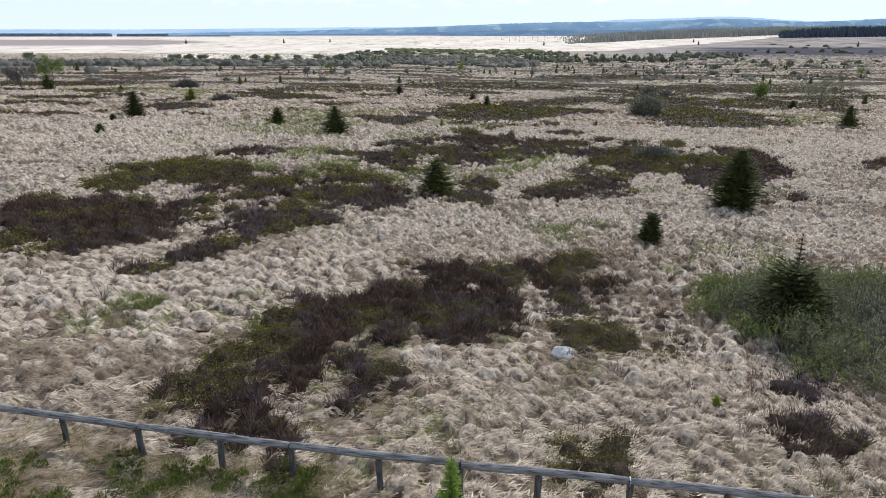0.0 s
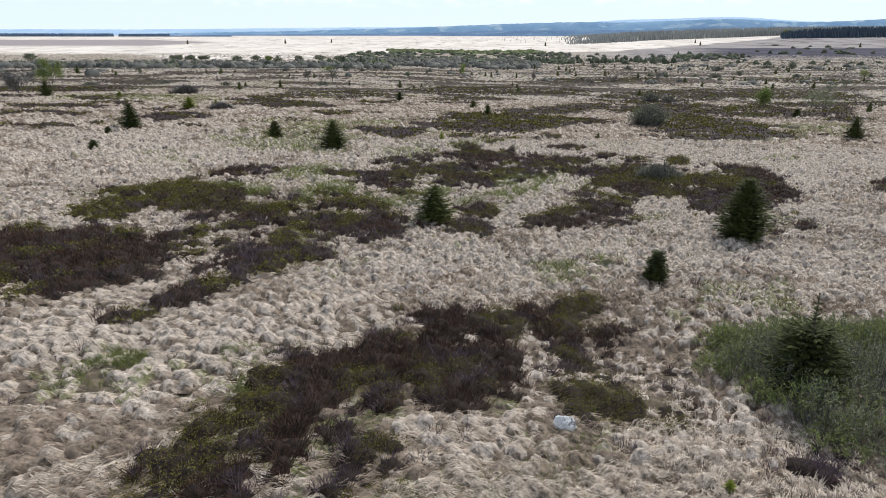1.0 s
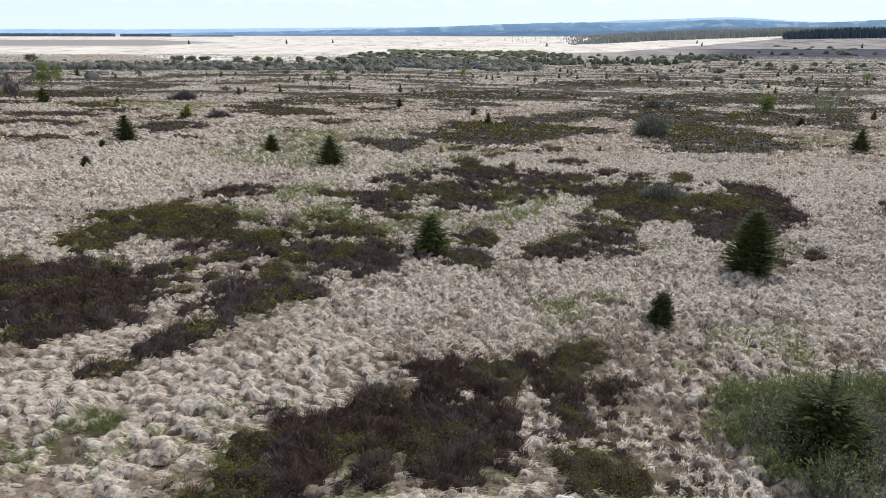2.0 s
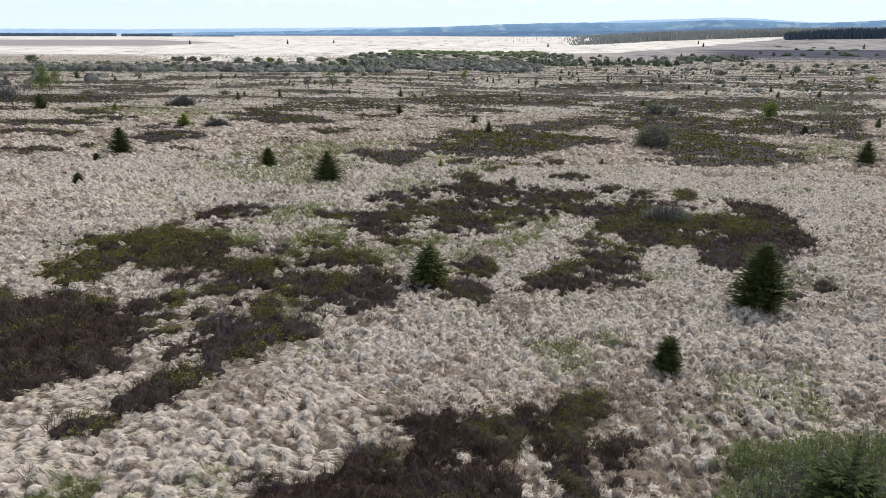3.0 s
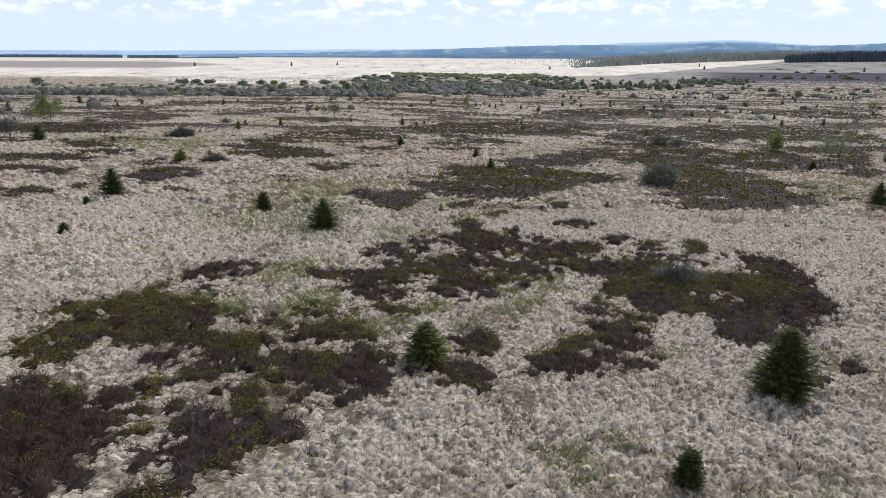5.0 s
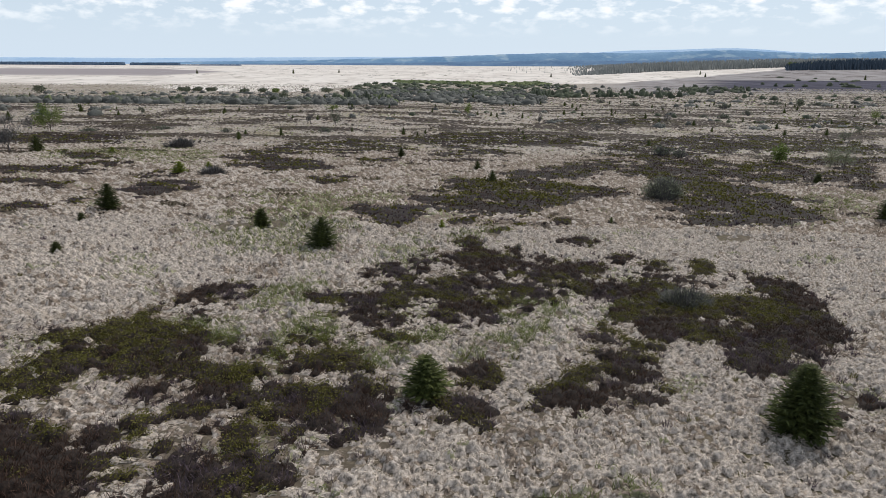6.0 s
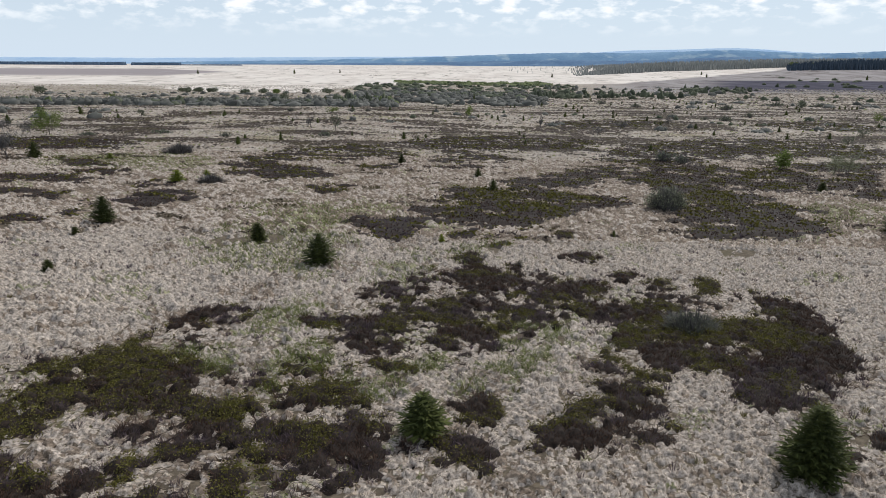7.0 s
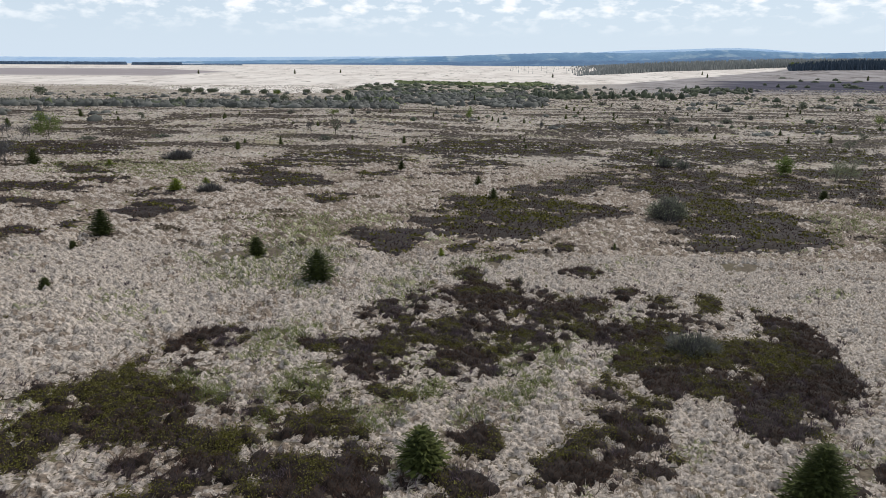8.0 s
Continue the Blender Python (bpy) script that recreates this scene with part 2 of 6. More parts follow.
    base = over(step(sep.outputs["Y"], 85, 130), near, mid)
    # beyond the shrubs: a wide plain of bleached grass, painted paler still as if sunlit, its rim farther out towards
    # the right
    plain = n.new("ShaderNodeRGB")
    plain.outputs[0].default_value = (0.82, 0.755, 0.68, 1)
    far = over(step(noise_at(0.022, 9, (1.0, 0.3, 1.0), 0.65), 0.42, 0.62), plain.outputs[0], (0.67, 0.60, 0.53))
    far = over(maths("MULTIPLY", step(noise_at(0.005, 9, (0.8, 0.7, 1.0), 0.65), 0.54, 0.66), 0.5), far, (0.50, 0.44, 0.385))
    far = over(maths("MULTIPLY", step(noise_at(0.045, 8, (1.0, 0.22, 1.0), 0.7), 0.57, 0.63), 0.85), far, (0.24, 0.21, 0.165))
    slope = maths("DIVIDE", sep.outputs["X"], maths("MAXIMUM", sep.outputs["Y"], 1.0))

    def ramp(value, a, b, top):
        mr = n.new("ShaderNodeMapRange")
        mr.inputs["From Min"].default_value, mr.inputs["From Max"].default_value = a, b
        mr.inputs["To Max"].default_value = top
        k.new(value, mr.inputs["Value"])
        return mr.outputs["Result"]

    rim = maths("SUBTRACT", maths("ADD", maths("ADD", ramp(slope, -0.2, 0.0, 440.0), ramp(slope, 0.25, 0.49, 960.0)), 960.0), ramp(slope, -0.46, -0.38, 240.0))
    drift = maths("MULTIPLY", maths("SUBTRACT", noise_at(0.006, 8, (0.35, 1.0, 1.0), 0.65), 0.5), 420.0)
    depth = maths("ADD", sep.outputs["Y"], drift)
    # ground out of the sunlight on the right, its shade painted as tan
    shade_tan = n.new("ShaderNodeRGB")
    shade_tan.outputs[0].default_value = (0.25, 0.222, 0.215, 1)
    tan = over(step(noise_at(0.03, 9, (1.0, 0.3, 1.0), 0.7), 0.38, 0.60), shade_tan.outputs[0], (0.35, 0.325, 0.315))
    tan = over(step(noise_at(0.012, 9, (1.0, 0.6, 1.0), 0.7), 0.55, 0.60), tan, (0.115, 0.092, 0.085))
    base = over(maths("MULTIPLY", step(depth, 760, 900), step(slope, 0.16, 0.30)), base, tan)
    base = over(step(maths("SUBTRACT", depth, rim), -25, 45), base, far)
    # a dark heath on the right of the plain, and a cloud's shadow painted as a greyer tongue on the left
    purple = n.new("ShaderNodeRGB")
    purple.outputs[0].default_value = (0.040, 0.037, 0.058, 1)
    hdepth = maths("ADD", sep.outputs["Y"], maths("MULTIPLY", drift, 0.3))
    dark = maths("MULTIPLY", step(maths("ADD", slope, maths("MULTIPLY", drift, 0.0005)), 0.335, 0.42), maths("MULTIPLY", step(hdepth, 880, 920), step(hdepth, 1420, 1370)))
    base = over(dark, base, over(step(noise_at(0.03, 9, (1.0, 0.25, 1.0), 0.7), 0.40, 0.62), purple.outputs[0], (0.080, 0.075, 0.104)))
    reach = ramp(maths("MULTIPLY", slope, -1.0), 0.31, 0.43, 470.0)
    away = maths("ABSOLUTE", maths("SUBTRACT", maths("ADD", sep.outputs["Y"], maths("MULTIPLY", drift, 0.5)), 1880.0), 0.0)
    base = over(maths("MULTIPLY", step(maths("SUBTRACT", reach, away), 0, 150), 0.95), base, over(step(noise_at(0.02, 9, (1.0, 0.3, 1.0), 0.7), 0.05, 0.45), plain.outputs[0], (0.33, 0.29, 0.29)))
    k.new(base, bsdf.inputs["Base Color"])
    bp = n.new("ShaderNodeBump")
    bp.inputs["Strength"].default_value, bp.inputs["Distance"].default_value = 0.9, 0.12
    k.new(tuft, bp.inputs["Height"])
    k.new(bp.outputs["Normal"], bsdf.inputs["Normal"])
    return m


GROUND = ground_material()

# ---- terrain: a level near shelf, a long fall to a basin, a wide plain rising behind it ----
KNOT_D = [-400, 0, 20, 27, 35, 45, 60, 80, 105, 160, 300, 450, 760, 1200, 1770, 2600, 3600, 5000]
KNOT_Z = [1.5, 0, 0, -.13, -.27, -.55, -1.15, -1.85, -2.8, -4.8, -8.6, -13, -20, -19.5, -15, -8.5, -2, -1]


def ground_z(x, y):
    x, y = np.asarray(x, float), np.asarray(y, float)
    q = np.where(y > 0, np.sqrt(y * y + (.45 * np.maximum(abs(x) - .7 * np.maximum(y, 0), 0)) ** 2), y)
    z = np.interp(q, KNOT_D, KNOT_Z)
    return z - .022 * np.clip(x, -45, 45) + 34 * np.exp(-((x - 1600) / 900) ** 2 - ((y - 2700) / 700) ** 2)


def wobble(x, y, s=1.0, seed=0.0):
    """A smooth ragged field of about -1 to 1."""
    x, y = np.asarray(x) * s, np.asarray(y) * s
    return (np.sin(1.9 * x + 1.3 * np.sin(1.1 * y + seed) + seed) + np.sin(2.3 * y - 1.7 * np.sin(0.9 * x + 2 * seed))
            + 0.7 * np.sin(4.7 * x + 3.1 * y + seed) + 0.6 * np.sin(5.9 * y - 3.7 * x + 3 * seed) + 0.4 * np.sin(11.3 * x - 7.1 * y)) / 2.6


LATTICE = np.random.default_rng(3).uniform(0, 1, (256, 256))


def fbm(x, y, size, octaves=5):
    """Smooth fractal noise of about 0.2 to 0.8, with features of that size in metres."""
    x, y = np.asarray(x, float) / size + 31.7, np.asarray(y, float) / size + 57.3
    total, gain, norm = 0.0, 1.0, 0.0
    for _ in range(octaves):
        xi, yi = np.floor(x).astype(int), np.floor(y).astype(int)
        fx, fy = x - xi, y - yi
        fx, fy = fx * fx * (3 - 2 * fx), fy * fy * (3 - 2 * fy)
        a, b = LATTICE[xi & 255, yi & 255], LATTICE[(xi + 1) & 255, yi & 255]
        c, d = LATTICE[xi & 255, (yi + 1) & 255], LATTICE[(xi + 1) & 255, (yi + 1) & 255]
        total = total + gain * ((a + (b - a) * fx) * (1 - fy) + (c + (d - c) * fx) * fy)
        norm += gain
        gain *= 0.55
        x, y = x * 2.03 + 11.3, y * 2.03 + 7.9
    return total / norm


# ---- mesh builders ----
rng = np.random.default_rng(7)


def quad_mesh(name, verts, quads, mats, slots=None, smooth=False):
    me = bpy.data.meshes.new(name)
    verts, quads = np.ascontiguousarray(verts, np.float32), np.ascontiguousarray(quads, np.int32)
    me.vertices.add(len(verts))
    me.vertices.foreach_set("co", verts.ravel())
    me.loops.add(quads.size)
    me.loops.foreach_set("vertex_index", quads.ravel())
    me.polygons.add(len(quads))
    me.polygons.foreach_set("loop_start", np.arange(0, quads.size, 4, dtype=np.int32))
    for m in mats:
        me.materials.append(m)
    if slots is not None:
        me.polygons.foreach_set("material_index", np.ascontiguousarray(slots, np.int32))
    me.update(calc_edges=True)
    if smooth:
        me.shade_smooth()
    return me


def blades(root, mid, tip, width, taper=0.25):
    """Bent blades of two quads each, from arrays of points."""
    way = tip - root
    side = np.stack([-way[:, 1], way[:, 0], 0 * way[:, 0]], 1) + 1e-5 * rng.standard_normal(way.shape)
    side *= (0.5 * width / np.maximum(np.linalg.norm(side, axis=1), 1e-6))[:, None]
    spin = rng.uniform(0, 1, len(root))[:, None]
    side = side * (0.55 + 0.45 * spin) + np.array([0, 0, 0.5]) * (width * rng.uniform(-.5, .5, len(root)))[:, None]
    v = np.stack([root - side, root + side, mid - side, mid + side, tip - taper * side, tip + taper * side], 1).reshape(-1, 3)
    b = 6 * np.arange(len(root))[:, None]
    q = np.stack([b + [0, 1, 3, 2], b + [2, 3, 5, 4]], 1).reshape(-1, 4)
    return v, q


def slips(root, tip, width, taper=0.4):
    """Straight narrow blades of one quad each."""
    way = tip - root
    side = np.cross(way, rng.standard_normal(way.shape))
    side *= (0.5 * width / np.maximum(np.linalg.norm(side, axis=1), 1e-6))[:, None]
    v = np.stack([root - side, root + side, tip + taper * side, tip - taper * side], 1).reshape(-1, 3)
    return v, np.arange(4 * len(root)).reshape(-1, 4)


def leaves(centre, size, flat=0.5, long=1.0):
    """Single quads of random turn, one for each centre."""
    n = len(centre)
    a = rng.standard_normal((n, 3))
    a[:, 2] *= flat
    a /= np.linalg.norm(a, axis=1)[:, None]
    b = np.cross(a, rng.standard_normal((n, 3)))
    b /= np.linalg.norm(b, axis=1)[:, None]
    s = (np.broadcast_to(size, n) * rng.uniform(0.6, 1.3, n) * 0.5)[:, None]
    v = np.stack([centre - a * s * long, centre + b * s * .6, centre + a * s * long, centre - b * s * .6], 1).reshape(-1, 3)
    return v, np.arange(4 * n).reshape(-1, 4)


def facing(centre, normal, size, loose=0.5):
    """Quads that lie roughly on a rounded surface with that normal."""
    n = len(centre)
    w = normal + loose * rng.standard_normal((n, 3))
    w /= np.linalg.norm(w, axis=1)[:, None]
    a = np.cross(w, rng.standard_normal((n, 3)))
    a /= np.linalg.norm(a, axis=1)[:, None]
    b = np.cross(w, a)
    s = (np.broadcast_to(size, n) * rng.uniform(0.6, 1.3, n) * 0.5)[:, None]
    v = np.stack([centre - a * s, centre + b * s * .7, centre + a * s, centre - b * s * .7], 1).reshape(-1, 3)
    return v, np.arange(4 * n).reshape(-1, 4)


def tube(points, radii, sides=6):
    """A tapered tube along points."""
    pts, r = np.asarray(points, float), np.asarray(radii, float)
    way = np.gradient(pts, axis=0)
    way /= np.linalg.norm(way, axis=1)[:, None]
    ref = np.where(abs(way[:, 2:3]) > 0.9, [[1.0, 0, 0]], [[0, 0, 1.0]])
    a = np.cross(way, ref)
    a /= np.linalg.norm(a, axis=1)[:, None]
    b = np.cross(way, a)
    ang = np.arange(sides) * 2 * np.pi / sides
    v = (pts[:, None] + r[:, None, None] * (np.cos(ang)[None, :, None] * a[:, None] + np.sin(ang)[None, :, None] * b[:, None])).reshape(-1, 3)
    i, j = np.meshgrid(np.arange(len(pts) - 1), np.arange(sides), indexing="ij")
    i, j = i.ravel(), j.ravel()
    jn = (j + 1) % sides
    q = np.stack([i * sides + j, i * sides + jn, (i + 1) * sides + jn, (i + 1) * sides + j], 1)
    return v, q


def joined(pieces):
    vs, qs, at = [], [], 0
    for v, q in pieces:
        vs.append(v)
        qs.append(q + at)
        at += len(v)
    return np.concatenate(vs), np.concatenate(qs)


def part(name, me, parent, label=""):
    ob = new(name, me)
    ob.parent = parent
    return tagged(ob, label)


def jitter_grid(x0, x1, y0, y1, step):
    gx, gy = np.meshgrid(np.arange(x0, x1, step), np.arange(y0, y1, step))
    x, y = gx.ravel().copy(), gy.ravel().copy()
    return x + rng.uniform(-.48, .48, len(x)) * step, y + rng.uniform(-.48, .48, len(y)) * step


# ---- ground sheet ----


def build_ground():
    fwd = np.radians(np.linspace(-48, 48, 145))
    back = np.radians(np.linspace(48, 312, 40))[1:-1]
    az = np.concatenate([fwd, back])
    rad = np.concatenate([[0.005], np.geomspace(1.5, 4900, 150)])
    a, r = np.meshgrid(az, rad)
    x, y = (r * np.sin(a)).ravel(), (r * np.cos(a)).ravel()
    z = ground_z(x, y) - 0.02 + 0.05 * wobble(x, y, 1.1) * (y < 150)
    n = len(az)
    i, j = np.meshgrid(np.arange(len(rad) - 1), np.arange(n), indexing="ij")
    i, j = i.ravel(), j.ravel()
    jn = (j + 1) % n
    quads = np.stack([i * n + j, i * n + jn, (i + 1) * n + jn, (i + 1) * n + j], 1)[:, ::-1]
    ob = new("ground", quad_mesh("ground", np.stack([x, y, z], 1), quads, [GROUND], smooth=True))
    tagged(ob, "open moor ground of bleached grass, heath and moss", "ground", kind="structure")


build_ground()

# ---- plan of the heath: outlines of the patches on the ground ----
NEAR, MIDDLE, TALL, FAR, GREEN, PALE_GREEN, LAWN = [], [], [], [], [], [], []


def heath(zone, tone, cover, *corners):
    """One patch of heath: its main tone, the share of its ground that is overgrown, and its corners."""
    zone.append((tone, cover, corners))


heath(NEAR, "olive", 0.95, (-5.6, 11.8), (-5.5, 12.5), (-5.2, 13.2), (-4.5, 13.6), (-4, 12.5), (-3.5, 11.4), (-4.1, 10.9), (-4.8, 11), (-5.4, 11.3))
heath(NEAR, "brown", 0.97, (-4.6, 14), (-4.1, 15.2), (-3.4, 16), (-2.2, 16.5), (-1.8, 15), (-1.9, 13.7), (-2.6, 13.6), (-2.5, 12.1), (-2.4, 11.4), (-3, 11.4), (-3, 10.5), (-2.8, 9.4), (-3.4, 9.4), (-4.1, 10.1), (-4.8, 11), (-3.5, 11.4), (-4, 12.5))
heath(NEAR, "grey", 0.9, (-2.7, 13.6), (-1.8, 13.7), (-1.1, 12.4), (-1, 11.5), (-1.4, 10.6), (-2.1, 10.7), (-2.4, 11.9))
heath(NEAR, "mixed", 0.95, (-2.2, 16.5), (-1.7, 17.4), (-0.7, 17.5), (0.3, 17), (1.2, 17.3), (1.8, 16.7), (1.7, 15.2), (0.9, 14.2), (0.2, 14), (-0.3, 14.4), (-1.1, 14.4), (-1.7, 14.4))
heath(NEAR, "grey", 0.42, (1.9, 17.2), (3.5, 17.7), (4.3, 16.8), (3.9, 15.5), (2.5, 15.2), (1.5, 14.7))
heath(NEAR, "brown", 0.97, (-0.7, 17.8), (-0.4, 18.9), (0.8, 19.4), (2.1, 19.8), (3.2, 20.1), (3, 17.8), (1.5, 17.2), (0.3, 17.4))
heath(NEAR, "olive", 0.95, (3.2, 19.9), (3.8, 20.4), (4.9, 20.3), (4.9, 19.2), (4, 18.2), (3, 17.8))
heath(NEAR, "olive", 0.95, (3.1, 14.8), (3.7, 15.4), (4.3, 15), (4.9, 14.3), (4.8, 13.7), (4.2, 13.5), (3.6, 13.8), (3.1, 14.2))
heath(NEAR, "brown", 0.6, (4.5, 15.3), (5.9, 15.5), (5.5, 14.4), (4.8, 14.5))
heath(NEAR, "olive", 0.98, (2.1, 9.3), (2.5, 9.8), (3, 9.7), (3, 9.1), (2.4, 8.9), (2.1, 9))
heath(NEAR, "brown", 0.95, (6.5, 10.8), (7.2, 11), (7, 10.3), (6.3, 10.2))
heath(NEAR, "brown", 0.9, (4.4, 18.2), (5.1, 18.2), (4.8, 17.1), (4.2, 17.1))
heath(NEAR, "grey", 0.95, (7.2, 12.6), (8.1, 13), (7.8, 11.8), (7.2, 11.5), (6.9, 11.8))
heath(MIDDLE, "brown", 0.97, (-17.7, 26.5), (-15.9, 26.3), (-15, 26.9), (-14.3, 27.8), (-12.8, 27.5), (-11.4, 25.4), (-10.3, 25), (-10, 23.3), (-9.6, 21.5), (-10.3, 21), (-11, 20.3), (-11.6, 19.8), (-12.7, 19.5))
heath(TALL, "olive", 0.85, (-14.2, 24.5), (-13, 24.8), (-11.2, 24.4), (-10.6, 22.9), (-11.6, 22.4), (-12.8, 22.7))
heath(MIDDLE, "brown", 0.55, (-12.1, 27.1), (-10.9, 27.4), (-10, 25.8), (-10.9, 25.3))
heath(MIDDLE, "grey", 0.95, (-8.9, 25.8), (-7.9, 26.6), (-7.1, 25.3), (-5.7, 25.2), (-4.4, 25.4), (-4.1, 24.4), (-5.1, 23.5), (-6.1, 22.7), (-6.2, 21.5), (-7.1, 21.1), (-7.4, 22.6), (-8, 24.2))
heath(MIDDLE, "mixed", 0.97, (-7.1, 21.1), (-7.1, 19.9), (-7.6, 19.4), (-8, 18.7), (-8.9, 18.1), (-9.2, 18.5), (-9, 19.8), (-8.7, 20.6), (-7.8, 21.2))
heath(MIDDLE, "olive", 0.9, (-7, 28.3), (-6.6, 28.6), (-6, 26.7), (-5.6, 25.7), (-6.5, 25.3), (-6.9, 25.6), (-6.6, 26.7))
heath(MIDDLE, "olive", 0.93, (-17.1, 30.2), (-16.9, 31.3), (-16.7, 33.7), (-15.9, 35.9), (-12.9, 36.4), (-10.5, 35.1), (-9.5, 32.1), (-10.5, 30.7), (-12.5, 30.7), (-13.9, 30.6), (-14.2, 29), (-15.8, 29.3))
heath(MIDDLE, "olive", 0.9, (-8, 31.4), (-6.7, 33.2), (-5.8, 34.2), (-4.2, 34.1), (-3.1, 32.1), (-4.2, 31.1), (-6.2, 31))
heath(MIDDLE, "brown", 0.95, (-7.3, 30.7), (-6.2, 31), (-4.2, 31.1), (-3.1, 32.1), (-2.2, 31.3), (-1.8, 28.7), (-3, 27.5), (-4.5, 27.2), (-6, 28.7))
heath(MIDDLE, "grey", 0.8, (-4.3, 27.4), (-3, 27.7), (-1.7, 28.4), (-1.5, 27.4), (-2.6, 26.4), (-3.7, 26.3))
heath(MIDDLE, "brown", 0.72, (-12.4, 30.5), (-10.5, 30.7), (-9.4, 31.8), (-7.4, 30.9), (-6, 28.4), (-7.9, 28.6), (-10, 28.7))
heath(MIDDLE, "mixed", 0.93, (0.5, 32.3), (2.2, 32.9), (2.7, 31.6), (2.2, 30.9), (0.8, 30.8))
heath(MIDDLE, "grey", 0.9, (-0.4, 29.4), (1.4, 29.9), (2.3, 29), (1.9, 27.9), (0.1, 27.7))
heath(MIDDLE, "brown", 0.93, (3.5, 29.9), (4.2, 31.1), (5.4, 31.5), (5.4, 32.8), (6.6, 34.2), (8.1, 34.6), (9.4, 34.2), (9.3, 32.6), (8.4, 31.3), (6.1, 29.7), (5.5, 29), (4.9, 28.7), (4, 29.3))
heath(MIDDLE, "grey", 0.6, (8.4, 31.3), (9.4, 30.6), (8.9, 29.7), (6.8, 29.4), (6.1, 29.7))
heath(MIDDLE, "grey", 0.97, (7.3, 37.8), (8.4, 38.6), (9.2, 38), (9.1, 36.5), (8, 35.3), (6.9, 35.8))
heath(MIDDLE, "brown", 0.98, (10.2, 39.7), (12, 39.8), (14.7, 38.7), (18.1, 38.9), (17, 35.9), (19.1, 36.9), (20.8, 37.9), (21.1, 38.8), (20.8, 39.8), (21.8, 42), (21.8, 43.6), (22.7, 45.5), (21.9, 46.9), (20.1, 47.4), (18.7, 45.9), (17.9, 44.2), (20, 42.7), (18.1, 38.9), (13.4, 36.2), (11.7, 35.8), (10.5, 36), (9.7, 36.5))
heath(MIDDLE, "olive", 0.96, (11.2, 42.6), (14.6, 43.1), (17.8, 44), (20, 42.7), (18.1, 38.9), (14.7, 38.7), (11.9, 39.7), (10.5, 39.7))
heath(MIDDLE, "grey", 0.98, (13.4, 36.2), (18.1, 38.9), (17.3, 36.2), (15.7, 33.8), (14, 32.6), (12.7, 32.5), (13, 34.1))
heath(MIDDLE, "brown", 0.8, (8.9, 44.1), (10, 45), (11.9, 44.5), (13.6, 43.8), (14.6, 43.1), (11.2, 42.6), (9.7, 41.7), (8.9, 42.8))
heath(MIDDLE, "olive", 0.9, (8.7, 35.9), (10.4, 35.8), (10.3, 34.9), (8.7, 35))
heath(MIDDLE, "brown", 0.98, (12, 52.5), (13.6, 52.6), (13.3, 50.9), (11.7, 50.6))
heath(MIDDLE, "brown", 0.9, (14.7, 51.1), (16.1, 50.8), (15.1, 48.1), (13.7, 48.2), (13.3, 50.2))
heath(MIDDLE, "olive", 0.95, (17, 50.2), (18.5, 50.1), (17.5, 47.8), (16.3, 47.7))
heath(MIDDLE, "olive", 0.8, (18.6, 48), (20.2, 48.9), (19.3, 47), (18.2, 46.9))
heath(MIDDLE, "brown", 0.45, (10.7, 46.4), (13.6, 47.9), (18, 47.5), (16.5, 43.2), (13.6, 43.8), (10.7, 44.9))
heath(MIDDLE, "brown", 0.9, (1, 51.2), (2.7, 52), (5.9, 52.4), (5.3, 48.6), (3.6, 47.3), (1.5, 47.6))
heath(MIDDLE, "mixed", 0.85, (5.2, 48), (6.7, 49.3), (9.9, 49), (9.5, 46.3), (8, 44.7), (6.1, 45), (5.2, 45.9))
heath(MIDDLE, "grey", 0.85, (-4.7, 38.1), (-4.6, 39.6), (-3.4, 41.2), (-1.8, 43.4), (0.3, 46.4), (2.1, 46.1), (3.5, 43.8), (3.2, 42.1), (0.5, 41.9), (-1, 41.6), (-2.1, 39.7), (-3.6, 38.5))
heath(MIDDLE, "grey", 0.6, (4, 44.3), (6, 44), (6.3, 42.2), (4.7, 41.3), (3.8, 41.8))
heath(MIDDLE, "mixed", 0.75, (0.2, 40), (2.3, 41.1), (3.8, 41.6), (4, 39.9), (2.4, 38.3), (0.5, 37.8))
heath(MIDDLE, "brown", 0.55, (-4.5, 37), (-2, 38.8), (0.2, 38.9), (-1.3, 36), (-1.9, 34.9), (-3.9, 34.8))
heath(MIDDLE, "grey", 0.6, (-4.3, 43.6), (-4.2, 46.3), (-3.2, 48.3), (-2.3, 46.7), (-3.1, 44.2))
heath(MIDDLE, "grey", 0.75, (-7.1, 41.4), (-5.6, 41.8), (-5, 39.9), (-6.4, 40))
heath(MIDDLE, "grey", 0.8, (-13, 42.4), (-11.8, 43.1), (-10.2, 42.3), (-9.9, 40.9), (-12, 40.9))
heath(MIDDLE, "brown", 0.45, (-16.2, 35.2), (-14.9, 38.3), (-13.9, 40.6), (-11.3, 40.6), (-10.7, 38.1), (-12.3, 36), (-14, 34.8))
heath(MIDDLE, "grey", 0.7, (-8.7, 33.6), (-8.2, 34.5), (-7.1, 34.8), (-7, 33.8), (-8.1, 33))
heath(MIDDLE, "grey", 0.9, (2.2, 37.5), (3, 37.8), (2.9, 36.6), (2.3, 36.5))
heath(MIDDLE, "brown", 0.8, (9.7, 56.8), (11.3, 57.8), (11, 55), (9.6, 54.9))
heath(MIDDLE, "brown", 0.85, (0.7, 56.4), (2.4, 56.6), (2.3, 54.7), (0.8, 54.5))
heath(MIDDLE, "brown", 0.95, (15.4, 30.3), (16.6, 31.1), (17.4, 31), (16.6, 29.6), (15.4, 29.6))
